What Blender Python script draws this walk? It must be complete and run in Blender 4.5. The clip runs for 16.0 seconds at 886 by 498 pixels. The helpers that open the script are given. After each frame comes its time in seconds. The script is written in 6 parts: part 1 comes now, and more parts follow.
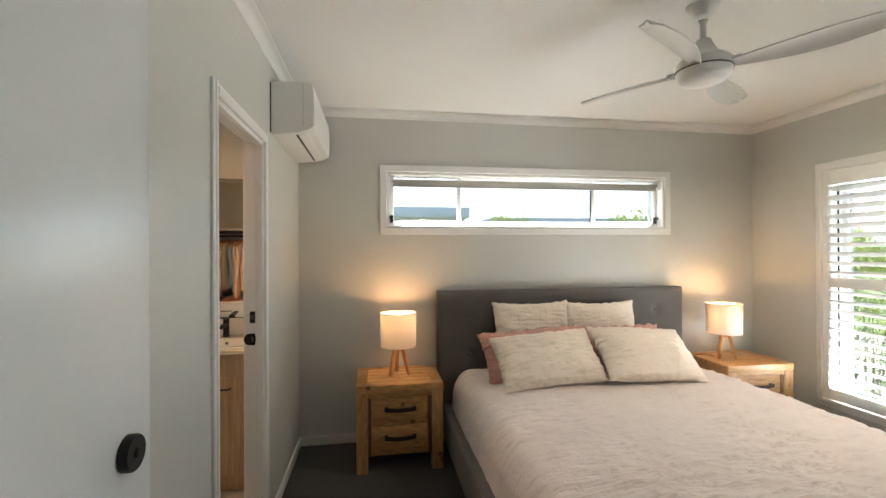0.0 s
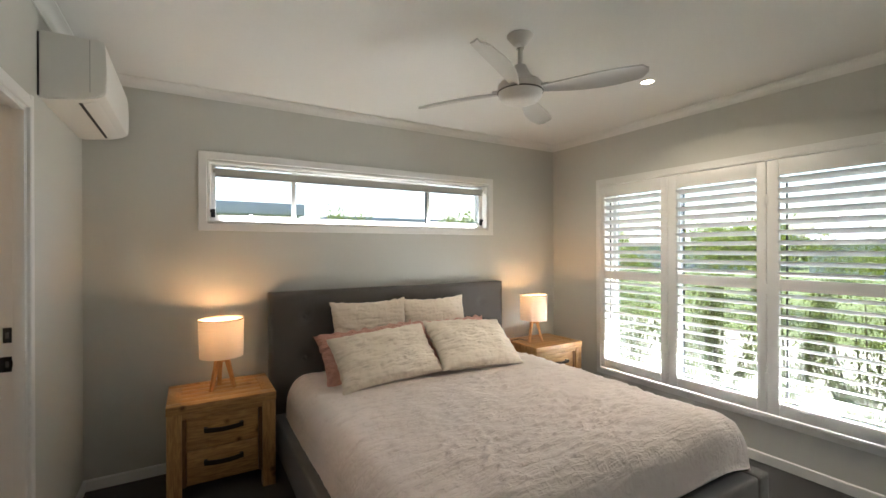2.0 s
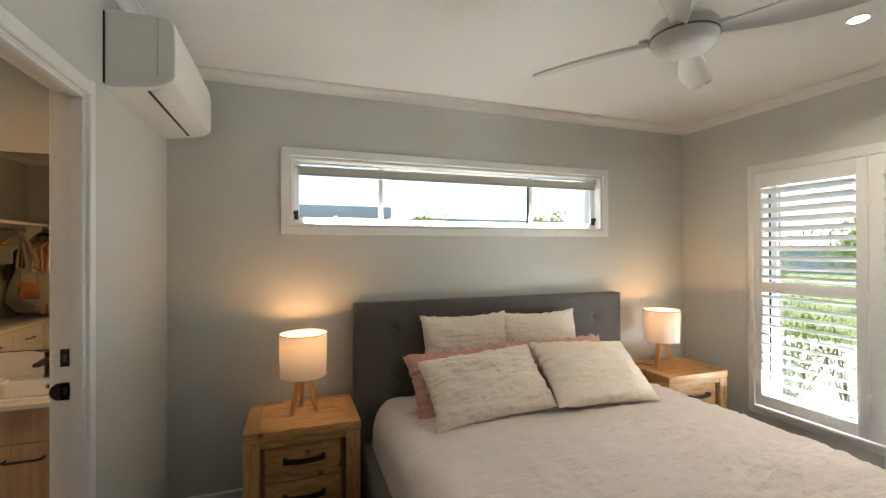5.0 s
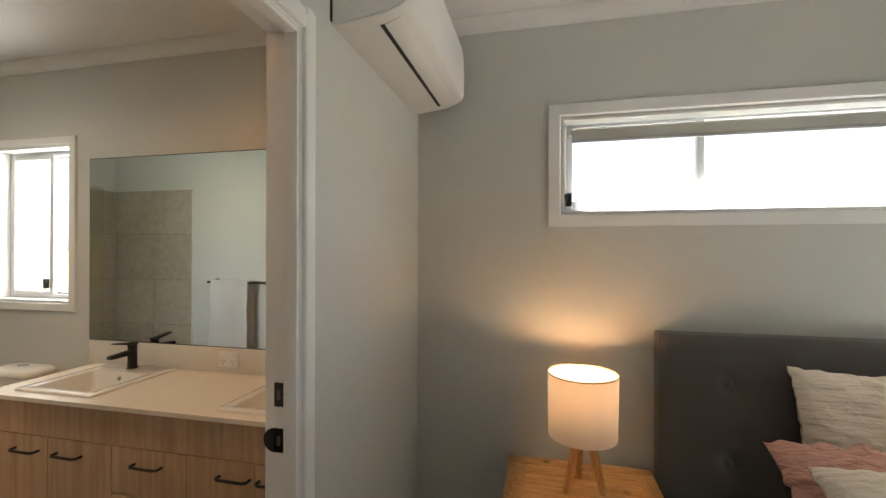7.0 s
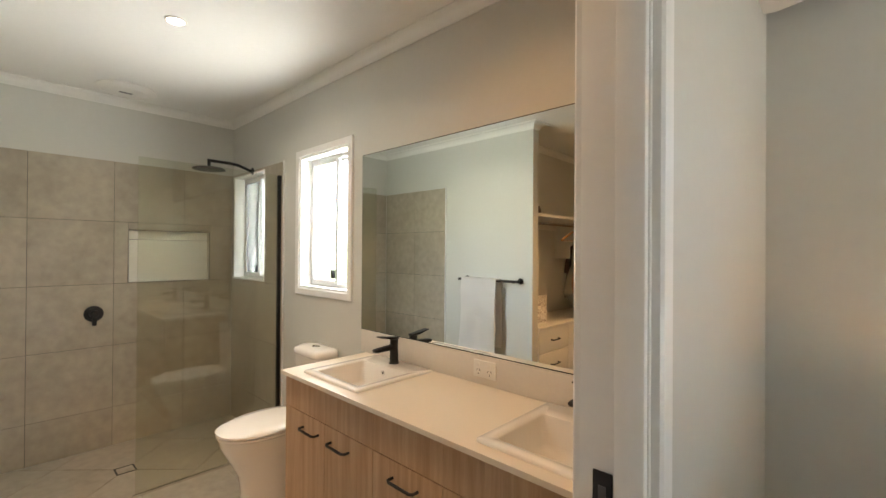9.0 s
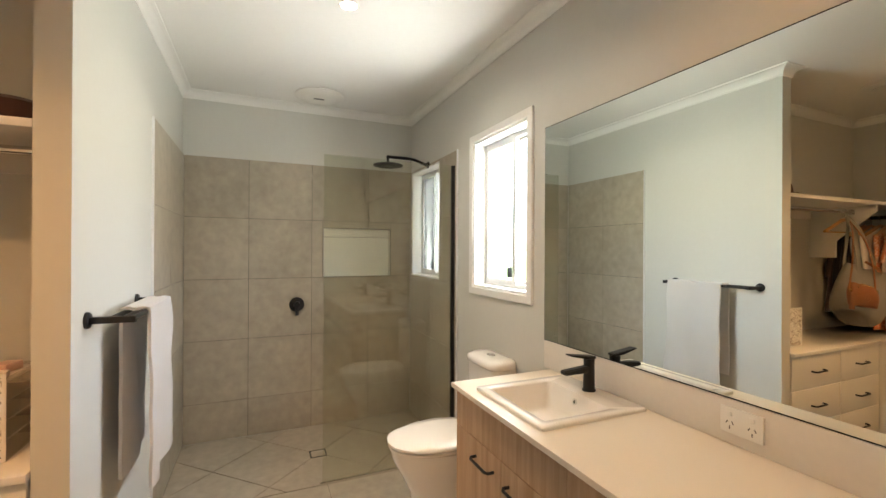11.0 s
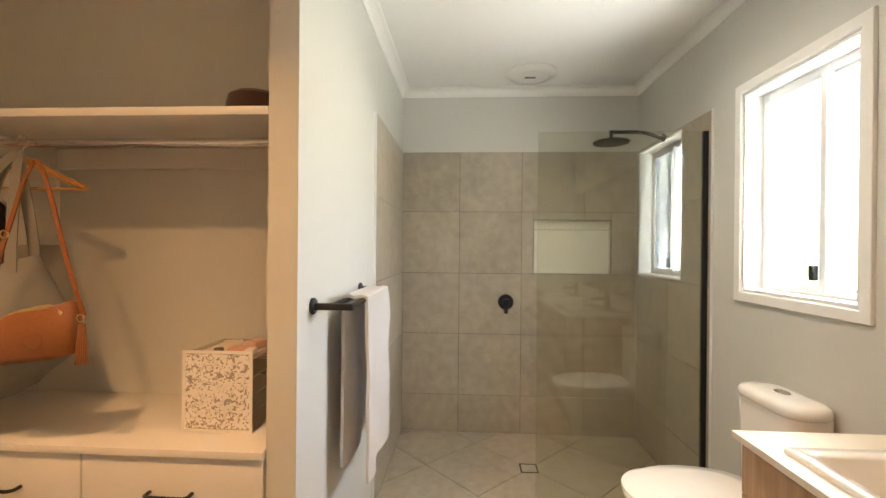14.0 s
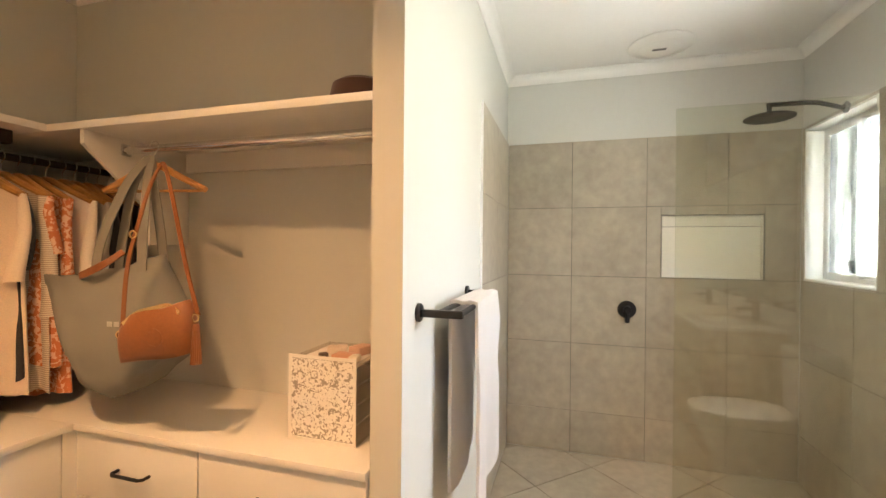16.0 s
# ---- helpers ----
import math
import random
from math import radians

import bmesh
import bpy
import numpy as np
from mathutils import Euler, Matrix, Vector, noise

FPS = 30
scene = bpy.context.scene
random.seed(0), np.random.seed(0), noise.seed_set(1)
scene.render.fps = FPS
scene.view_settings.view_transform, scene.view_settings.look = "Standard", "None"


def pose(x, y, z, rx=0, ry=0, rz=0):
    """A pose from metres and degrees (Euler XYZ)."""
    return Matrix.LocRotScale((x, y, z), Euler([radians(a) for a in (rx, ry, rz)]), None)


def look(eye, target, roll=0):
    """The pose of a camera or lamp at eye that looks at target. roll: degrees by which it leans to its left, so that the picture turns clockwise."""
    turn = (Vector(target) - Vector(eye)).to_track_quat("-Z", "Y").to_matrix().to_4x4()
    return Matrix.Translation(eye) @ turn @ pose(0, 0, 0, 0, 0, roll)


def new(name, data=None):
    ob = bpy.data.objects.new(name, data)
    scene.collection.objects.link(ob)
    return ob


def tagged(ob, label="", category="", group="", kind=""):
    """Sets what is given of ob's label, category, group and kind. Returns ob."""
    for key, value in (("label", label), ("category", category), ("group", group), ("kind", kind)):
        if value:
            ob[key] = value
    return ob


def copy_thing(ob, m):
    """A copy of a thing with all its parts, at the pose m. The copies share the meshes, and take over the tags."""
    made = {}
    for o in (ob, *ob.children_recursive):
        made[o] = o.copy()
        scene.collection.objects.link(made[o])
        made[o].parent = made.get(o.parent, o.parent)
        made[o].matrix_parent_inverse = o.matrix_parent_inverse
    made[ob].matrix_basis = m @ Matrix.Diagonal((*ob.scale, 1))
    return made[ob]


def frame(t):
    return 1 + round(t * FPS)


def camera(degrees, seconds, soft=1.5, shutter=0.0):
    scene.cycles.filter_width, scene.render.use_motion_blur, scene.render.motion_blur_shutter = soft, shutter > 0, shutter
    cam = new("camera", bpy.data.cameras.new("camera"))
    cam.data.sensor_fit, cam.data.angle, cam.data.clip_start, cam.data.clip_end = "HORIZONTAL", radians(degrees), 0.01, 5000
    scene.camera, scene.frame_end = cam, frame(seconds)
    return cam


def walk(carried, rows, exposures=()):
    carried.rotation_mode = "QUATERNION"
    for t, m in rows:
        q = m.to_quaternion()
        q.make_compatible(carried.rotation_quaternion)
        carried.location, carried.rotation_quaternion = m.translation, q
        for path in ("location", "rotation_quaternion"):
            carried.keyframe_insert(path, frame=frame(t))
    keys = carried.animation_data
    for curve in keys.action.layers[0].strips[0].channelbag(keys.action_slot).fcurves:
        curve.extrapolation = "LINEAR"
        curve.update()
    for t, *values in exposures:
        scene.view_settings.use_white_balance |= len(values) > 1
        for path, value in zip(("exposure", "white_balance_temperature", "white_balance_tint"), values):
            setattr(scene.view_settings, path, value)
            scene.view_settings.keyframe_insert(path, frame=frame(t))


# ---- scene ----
cam = camera(92.2, 16.0)
PATH = [
    (0, (-0.115, 0.621, 1.486), (0.199, 2.596, 1.49), -0.3),
    (0.5, (-0.123, 0.629, 1.484), (0.412, 2.556, 1.484), -0.2),
    (1, (-0.136, 0.637, 1.478), (0.608, 2.494, 1.478), -0.3),
    (1.5, (-0.132, 0.636, 1.482), (0.764, 2.424, 1.481), -0.2),
    (2, (-0.124, 0.638, 1.477), (0.896, 2.358, 1.476), -0.2),
    (2.5, (-0.118, 0.638, 1.477), (0.99, 2.303, 1.476), -0.2),
    (3, (-0.081, 0.655, 1.483), (1.078, 2.285, 1.479), -0.3),
    (5.5, (-0.016, 1.38, 1.505), (0.398, 3.336, 1.514), -0.2),
    (6, (-0.038, 1.631, 1.498), (0.091, 3.627, 1.508), -0.2),
    (6.5, (-0.069, 1.84, 1.504), (-0.214, 3.834, 1.513), -0.1),
    (7, (-0.111, 2.011, 1.503), (-0.556, 3.961, 1.507), 0.1),
    (7.5, (-0.211, 2.134, 1.499), (-0.925, 4.003, 1.506), 0.2),
    (8, (-0.339, 2.253, 1.472), (-1.311, 4.0, 1.485), 0.3),
    (8.5, (-0.433, 2.331, 1.459), (-1.611, 3.947, 1.472), 0.4),
    (9, (-0.516, 2.41, 1.456), (-1.889, 3.864, 1.465), 0.4),
    (9.5, (-0.594, 2.463, 1.465), (-2.111, 3.768, 1.465), 0.4),
    (10, (-0.689, 2.546, 1.454), (-2.339, 3.675, 1.454), 0.3),
    (12.5, (-1.123, 2.662, 1.397), (-3.094, 2.996, 1.399), 0.5),
    (13, (-1.168, 2.644, 1.39), (-3.16, 2.818, 1.392), 0.5),
    (13.5, (-1.205, 2.635, 1.386), (-3.205, 2.667, 1.387), 0.5),
    (14, (-1.255, 2.625, 1.382), (-3.252, 2.514, 1.378), 0.5),
    (14.5, (-1.317, 2.601, 1.379), (-3.303, 2.367, 1.375), 0.5),
    (15, (-1.375, 2.576, 1.384), (-3.344, 2.221, 1.384), 0.5),
    (15.5, (-1.412, 2.553, 1.385), (-3.359, 2.095, 1.38), 0.5),
    (16, (-1.441, 2.542, 1.38), (-3.361, 1.982, 1.373), 0.5),
]
EXPOSURES = [(0, 3.95), (1.5, 3.7), (3, 3.42), (5.5, 3.65), (6.2, 3.7), (7, 3.55), (8, 3.75), (9, 4.15), (10, 4.25), (12.5, 4.3), (14.5, 4.5), (16, 4.8)]
walk(cam, [(t, look(eye, target, roll)) for t, eye, target, roll in PATH], EXPOSURES)

# ---- light ----
world = bpy.data.worlds.new("sky")
scene.world = world
world.use_nodes = True
wt = world.node_tree
sky = wt.nodes.new("ShaderNodeTexSky")
sky.sky_type = "NISHITA"
sky.sun_disc = False
SUN_UP, SUN_ROUND = radians(68), radians(25)
sky.sun_elevation = SUN_UP
sky.sun_rotation = SUN_ROUND
sky.air_density, sky.dust_density, sky.ozone_density = 1.0, 3.0, 1.0
wt.nodes["Background"].inputs["Strength"].default_value = 0.15
wt.links.new(sky.outputs[0], wt.nodes["Background"].inputs["Color"])
sun = new("sun", bpy.data.lights.new("sun", "SUN"))
sun.data.energy, sun.data.angle, sun.data.color = 5.0, radians(0.6), (1.0, 0.95, 0.88)
SUN_FROM = Vector((math.sin(SUN_ROUND) * math.cos(SUN_UP), math.cos(SUN_ROUND) * math.cos(SUN_UP), math.sin(SUN_UP)))
sun.matrix_world = look(SUN_FROM * 20, (0, 0, 0))


EN_OPENING = 4.05   # just outside the ensuite window


def lamp(name, kind, x, y, z, power, colour, size=0.05, aim=None, spread=None):
    data = bpy.data.lights.new(name, kind)
    data.energy, data.color = power, colour
    ob = new(name, data)
    if kind == "AREA":
        data.shape, data.size = "DISK", size
        if spread:
            data.spread = radians(spread)
    else:
        data.shadow_soft_size = size
    ob.matrix_world = look((x, y, z), aim) if aim else pose(x, y, z)
    return ob


# added area lamp outside the ensuite window, standing in for its daylight
daylight = lamp("window_daylight", "AREA", -2.973, EN_OPENING, 1.645, 1.15, (1.0, 0.98, 0.93), 0.5, aim=(-2.973, 1.0, 2.05))
daylight.data.shape, daylight.data.size, daylight.data.size_y = "RECTANGLE", 0.52, 0.80
# added area lamps, unseen low in both bedroom window openings, imitating ground-bounced daylight
rise = lamp("window_daylight", "AREA", 0, 0, 0, 7.0, (0.96, 0.985, 1.0))
rise.data.shape, rise.data.size, rise.data.size_y = "RECTANGLE", 0.10, 1.95
rise.matrix_world = pose(3.362, 2.335, 0.40, 0, 140, 0)
rise = lamp("window_daylight", "AREA", 0, 0, 0, 0.8, (1.0, 0.98, 0.93))
rise.data.shape, rise.data.size, rise.data.size_y = "RECTANGLE", 2.2, 0.05
rise.matrix_world = pose(1.18, 4.05, 1.706, 112, 0, 0)


# ---- materials ----
def mat(name, colour, rough=0.6, metal=0.0, vary=0.06, scale=3.0, fine=60.0, bump=0.0, bump_scale=200.0, spec=0.5,
        emit=None, power=0.0, per_object=0.0, sheen=0.0, through_light=0.0, stretch=(1, 1, 1), coat=0.0):
    m = bpy.data.materials.new(name)
    m.use_nodes = True
    t = m.node_tree
    p = t.nodes["Principled BSDF"]
    p.inputs["Roughness"].default_value, p.inputs["Metallic"].default_value = rough, metal
    p.inputs["Specular IOR Level"].default_value = spec
    p.inputs["Sheen Weight"].default_value = sheen
    p.inputs["Coat Weight"].default_value = coat
    co = t.nodes.new("ShaderNodeTexCoord")
    mp = t.nodes.new("ShaderNodeMapping")
    mp.inputs["Scale"].default_value = stretch
    t.links.new(co.outputs["Object"], mp.inputs["Vector"])
    big, small = t.nodes.new("ShaderNodeTexNoise"), t.nodes.new("ShaderNodeTexNoise")
    big.inputs["Scale"].default_value, small.inputs["Scale"].default_value = scale, fine
    big.inputs["Detail"].default_value = small.inputs["Detail"].default_value = 4
    for n in (big, small):
        t.links.new(mp.outputs[0], n.inputs["Vector"])
    add = t.nodes.new("ShaderNodeMath")
    add.operation = "ADD"
    t.links.new(big.outputs[0], add.inputs[0])
    t.links.new(small.outputs[0], add.inputs[1])
    last = add.outputs[0]
    span = vary
    if per_object:
        info = t.nodes.new("ShaderNodeObjectInfo")
        mul = t.nodes.new("ShaderNodeMath")
        mul.operation = "MULTIPLY_ADD"
        mul.inputs[1].default_value = per_object / max(vary, 0.001)
        t.links.new(info.outputs["Random"], mul.inputs[0])
        t.links.new(last, mul.inputs[2])
        last = mul.outputs[0]
    ramp = t.nodes.new("ShaderNodeMapRange")
    top = 1.35 + (per_object / max(vary, 0.001) if per_object else 0)
    ramp.inputs["From Min"].default_value, ramp.inputs["From Max"].default_value = 0.65, top
    ramp.inputs["To Min"].default_value, ramp.inputs["To Max"].default_value = 1 - span - per_object, 1 + span + per_object
    t.links.new(last, ramp.inputs["Value"])
    mix = t.nodes.new("ShaderNodeVectorMath")
    mix.operation = "SCALE"
    mix.inputs[0].default_value = colour
    t.links.new(ramp.outputs[0], mix.inputs["Scale"])
    t.links.new(mix.outputs[0], p.inputs["Base Color"])
    rr = t.nodes.new("ShaderNodeMapRange")
    rr.inputs["To Min"].default_value, rr.inputs["To Max"].default_value = max(rough - 0.06, 0.02), min(rough + 0.06, 1)
    t.links.new(big.outputs[0], rr.inputs["Value"])
    t.links.new(rr.outputs[0], p.inputs["Roughness"])
    if bump:
        bn, bt = t.nodes.new("ShaderNodeTexNoise"), t.nodes.new("ShaderNodeBump")
        bn.inputs["Scale"].default_value, bn.inputs["Detail"].default_value = bump_scale, 3
        bt.inputs["Strength"].default_value, bt.inputs["Distance"].default_value = bump, 0.004
        t.links.new(mp.outputs[0], bn.inputs["Vector"])
        t.links.new(bn.outputs[0], bt.inputs["Height"])
        t.links.new(bt.outputs[0], p.inputs["Normal"])
    if emit:
        p.inputs["Emission Color"].default_value, p.inputs["Emission Strength"].default_value = (*emit, 1), power
    if through_light:
        tr, ms = t.nodes.new("ShaderNodeBsdfTranslucent"), t.nodes.new("ShaderNodeMixShader")
        t.links.new(mix.outputs[0], tr.inputs["Color"])
        ms.inputs[0].default_value = through_light
        t.links.new(p.outputs[0], ms.inputs[1])
        t.links.new(tr.outputs[0], ms.inputs[2])
        t.links.new(ms.outputs[0], t.nodes["Material Output"].inputs["Surface"])
    return m


def wood(name, light, dark, rough=0.45, grain=(1, 1, 1), knots=0.0, per_object=0.06, ring=9.0):
    """Wood with grain running along the axis whose stretch is least."""
    m = mat(name, light, rough, bump=0.08, bump_scale=40, stretch=grain)
    t = m.node_tree
    p = t.nodes["Principled BSDF"]
    mp = next(n for n in t.nodes if n.type == "MAPPING")
    info, off = t.nodes.new("ShaderNodeObjectInfo"), t.nodes.new("ShaderNodeVectorMath")
    off.operation = "MULTIPLY_ADD"
    comb = t.nodes.new("ShaderNodeCombineXYZ")
    for k in range(3):
        t.links.new(info.outputs["Random"], comb.inputs[k])
    off.inputs[1].default_value = (13, 17, 19)
    t.links.new(comb.outputs[0], off.inputs[0])
    t.links.new(mp.outputs[0], off.inputs[2])
    n1, n2 = t.nodes.new("ShaderNodeTexNoise"), t.nodes.new("ShaderNodeTexNoise")
    n1.inputs["Scale"].default_value, n1.inputs["Detail"].default_value, n1.inputs["Distortion"].default_value = ring, 5, 0.6
    n2.inputs["Scale"].default_value, n2.inputs["Detail"].default_value = ring * 9, 3
    for n in (n1, n2):
        t.links.new(off.outputs[0], n.inputs["Vector"])
    blend = t.nodes.new("ShaderNodeMath")
    blend.operation = "MULTIPLY_ADD"
    blend.inputs[1].default_value = 0.35
    t.links.new(n2.outputs[0], blend.inputs[0])
    t.links.new(n1.outputs[0], blend.inputs[2])
    ramp = t.nodes.new("ShaderNodeValToRGB")
    ramp.color_ramp.elements[0].position, ramp.color_ramp.elements[0].color = 0.42, (*dark, 1)
    ramp.color_ramp.elements[1].position, ramp.color_ramp.elements[1].color = 0.86, (*light, 1)
    t.links.new(blend.outputs[0], ramp.inputs[0])
    last = ramp.outputs[0]
    if knots:
        kc = t.nodes.new("ShaderNodeTexCoord")
        kv = t.nodes.new("ShaderNodeTexVoronoi")
        kv.inputs["Scale"].default_value = knots
        add = t.nodes.new("ShaderNodeVectorMath")
        add.operation = "ADD"
        t.links.new(kc.outputs["Object"], add.inputs[0])
        t.links.new(comb.outputs[0], add.inputs[1])
        t.links.new(add.outputs[0], kv.inputs["Vector"])
        kr = t.nodes.new("ShaderNodeMapRange")
        kr.inputs["From Min"].default_value, kr.inputs["From Max"].default_value = 0.04, 0.16
        t.links.new(kv.outputs["Distance"], kr.inputs["Value"])
        km = t.nodes.new("ShaderNodeMix")
        km.data_type = "RGBA"
        km.inputs[6].default_value = (dark[0] * 0.45, dark[1] * 0.4, dark[2] * 0.35, 1)
        t.links.new(kr.outputs[0], km.inputs[0])
        t.links.new(last, km.inputs[7])
        last = km.outputs[2]
    sc = t.nodes.new("ShaderNodeVectorMath")
    sc.operation = "SCALE"
    mr = t.nodes.new("ShaderNodeMapRange")
    mr.inputs["To Min"].default_value, mr.inputs["To Max"].default_value = 1 - per_object, 1 + per_object
    t.links.new(info.outputs["Random"], mr.inputs["Value"])
    t.links.new(last, sc.inputs[0])
    t.links.new(mr.outputs[0], sc.inputs["Scale"])
    t.links.new(sc.outputs[0], p.inputs["Base Color"])
    return m


def glass(name, tint=(0.97, 0.99, 0.98), rough=0.0, mirror=0.03):
    m = bpy.data.materials.new(name)
    m.use_nodes = True
    t = m.node_tree
    t.nodes.remove(t.nodes["Principled BSDF"])
    a, b, mix = t.nodes.new("ShaderNodeBsdfTransparent"), t.nodes.new("ShaderNodeBsdfGlossy"), t.nodes.new("ShaderNodeMixShader")
    a.inputs["Color"].default_value = (*tint, 1)
    b.inputs["Roughness"].default_value = rough
    fr, pw, ma = t.nodes.new("ShaderNodeLayerWeight"), t.nodes.new("ShaderNodeMath"), t.nodes.new("ShaderNodeMath")
    fr.inputs["Blend"].default_value = 0.5
    pw.operation, ma.operation = "POWER", "MULTIPLY_ADD"
    pw.inputs[1].default_value = 5.0
    ma.inputs[1].default_value, ma.inputs[2].default_value = 0.8, mirror
    t.links.new(fr.outputs["Facing"], pw.inputs[0])
    t.links.new(pw.outputs[0], ma.inputs[0])
    t.links.new(ma.outputs[0], mix.inputs[0])
    t.links.new(a.outputs[0], mix.inputs[1])
    t.links.new(b.outputs[0], mix.inputs[2])
    t.links.new(mix.outputs[0], t.nodes["Material Output"].inputs["Surface"])
    return m


WALL = mat("wall_paint", (0.59, 0.59, 0.55), 0.5, vary=0.015, scale=1.2, fine=40, bump=0.03, bump_scale=350)
CEIL = mat("ceiling_paint", (0.80, 0.80, 0.77), 0.9, vary=0.015, scale=1.0, bump=0.03, bump_scale=300)
TRIM = mat("trim_gloss", (0.82, 0.82, 0.80), 0.32, vary=0.015, scale=4)
DOORW = mat("door_gloss", (0.74, 0.76, 0.77), 0.3, vary=0.012, scale=2, bump=0.02, bump_scale=120)
SHUT = mat("shutter_satin", (0.78, 0.78, 0.76), 0.38, vary=0.01)
ALU = mat("window_powdercoat", (0.72, 0.72, 0.72), 0.4, vary=0.02)
BLACK = mat("matt_black_metal", (0.012, 0.012, 0.013), 0.42, vary=0.1, metal=0.2)
CHROME = mat("chrome", (0.75, 0.75, 0.75), 0.12, metal=1.0, vary=0.02)
CARPET = mat("carpet", (0.036, 0.030, 0.026), 1.0, vary=0.35, scale=9, fine=400, bump=0.9, bump_scale=700, sheen=0.2)
PLASTIC = mat("white_plastic", (0.78, 0.77, 0.73), 0.35, vary=0.015)
# PANE and PANE_DARK carry a dark tint added to dim the overbright view outside
PANE = glass("dimmed_window_glass", (0.52, 0.54, 0.545))
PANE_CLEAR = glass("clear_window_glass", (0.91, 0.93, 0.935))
PANE_DARK = glass("view_dimming_glass", (0.16, 0.17, 0.18))


# ---- mesh helpers ----
def finish(name, bm, material, parent=None, label="", smooth=35):
    bmesh.ops.recalc_face_normals(bm, faces=bm.faces)
    me = bpy.data.meshes.new(name)
    bm.to_mesh(me)
    bm.free()
    if material:
        me.materials.append(material)
    if smooth:
        me.shade_smooth()
        me.set_sharp_from_angle(angle=radians(smooth))
    ob = new(name, me)
    if parent:
        ob.parent = parent
    if label:
        tagged(ob, label)
    return ob


def part(name, bm, material, parent, label="", smooth=35):
    return finish(name, bm, material, parent, label, smooth)


def thing(name, m, label, category, group="", kind=""):
    ob = new(name)
    ob.matrix_world = m
    ob.empty_display_size = 0.05
    return tagged(ob, label, category, group, kind)


def box(x0, x1, y0, y1, z0, z1, bevel=0.0, seg=2, bm=None):
    own = bmesh.new()
    bmesh.ops.create_cube(own, size=1)
    for v in own.verts:
        v.co = Vector((x0 + (v.co.x + 0.5) * (x1 - x0), y0 + (v.co.y + 0.5) * (y1 - y0), z0 + (v.co.z + 0.5) * (z1 - z0)))
    if bevel:
        bmesh.ops.bevel(own, geom=own.edges[:], offset=bevel, segments=seg, affect="EDGES", profile=0.5)
    return own if bm is None else join(bm, own)


def join(bm, other, m=None):
    if m is not None:
        bmesh.ops.transform(other, matrix=m, verts=other.verts)
    made = {}
    for v in other.verts:
        made[v] = bm.verts.new(v.co)
    for f in other.faces:
        try:
            bm.faces.new([made[v] for v in f.verts])
        except ValueError:
            pass
    other.free()
    return bm


def moved(bm, m):
    bmesh.ops.transform(bm, matrix=m, verts=bm.verts)
    return bm


def tube(points, radius, sides=10, bm=None, radii=None, caps=True):
    """A round bar along points."""
    bm = bm or bmesh.new()
    pts = [Vector(p) for p in points]
    rings = []
    ref = None
    for i, p in enumerate(pts):
        d = (pts[min(i + 1, len(pts) - 1)] - pts[max(i - 1, 0)]).normalized()
        if ref is None:
            ref = Vector((0, 0, 1)) if abs(d.z) < 0.9 else Vector((1, 0, 0))
        u = (ref - d * ref.dot(d)).normalized()
        ref = u
        v = d.cross(u)
        r = radii[i] if radii else radius
        rings.append([bm.verts.new(p + (u * math.cos(2 * math.pi * k / sides) + v * math.sin(2 * math.pi * k / sides)) * r) for k in range(sides)])
    for a, b in zip(rings, rings[1:]):
        for k in range(sides):
            bm.faces.new((a[k], a[(k + 1) % sides], b[(k + 1) % sides], b[k]))
    if caps:
        bm.faces.new(rings[0])
        bm.faces.new(rings[-1])
    return bm


def lathe(profile, sides=32, bm=None, cap=False):
    """A turned body from (radius, z) pairs round the z axis."""
    bm = bm or bmesh.new()
    rings = []
    for r, z in profile:
        if r < 1e-5:
            rings.append([bm.verts.new((0, 0, z))])
        else:
            rings.append([bm.verts.new((r * math.cos(2 * math.pi * k / sides), r * math.sin(2 * math.pi * k / sides), z)) for k in range(sides)])
    for a, b in zip(rings, rings[1:]):
        for k in range(sides):
            j = (k + 1) % sides
            if len(a) == 1:
                bm.faces.new((a[0], b[j], b[k]))
            elif len(b) == 1:
                bm.faces.new((a[k], a[j], b[0]))
            else:
                bm.faces.new((a[k], a[j], b[j], b[k]))
    return bm


def prism(outline, axis, a, b, bm=None):
    """A profile of 2D points drawn along x, y or z from a to b; the two coordinates keep their order."""
    bm = bm or bmesh.new()

    def put(p, w):
        c = {"x": (w, p[0], p[1]), "y": (p[0], w, p[1]), "z": (p[0], p[1], w)}[axis]
        return bm.verts.new(c)

    r0, r1 = [put(p, a) for p in outline], [put(p, b) for p in outline]
    n = len(outline)
    for k in range(n):
        bm.faces.new((r0[k], r0[(k + 1) % n], r1[(k + 1) % n], r1[k]))
    bm.faces.new(r0)
    bm.faces.new(r1)
    return bm


def surface(fn, nu, nv, thick=0.0, close_u=False):
    """A sheet from fn(u, v) with u and v from 0 to 1."""
    bm = bmesh.new()
    g = [[bm.verts.new(fn(i / nu, j / nv)) for j in range(nv + 1)] for i in range(nu + (0 if close_u else 1))]
    m = len(g)
    for i in range(nu):
        for j in range(nv):
            bm.faces.new((g[i][j], g[(i + 1) % m][j], g[(i + 1) % m][j + 1], g[i][j + 1]))
    if thick:
        bmesh.ops.recalc_face_normals(bm, faces=bm.faces)
        bmesh.ops.solidify(bm, geom=bm.faces[:], thickness=thick)
    return bm


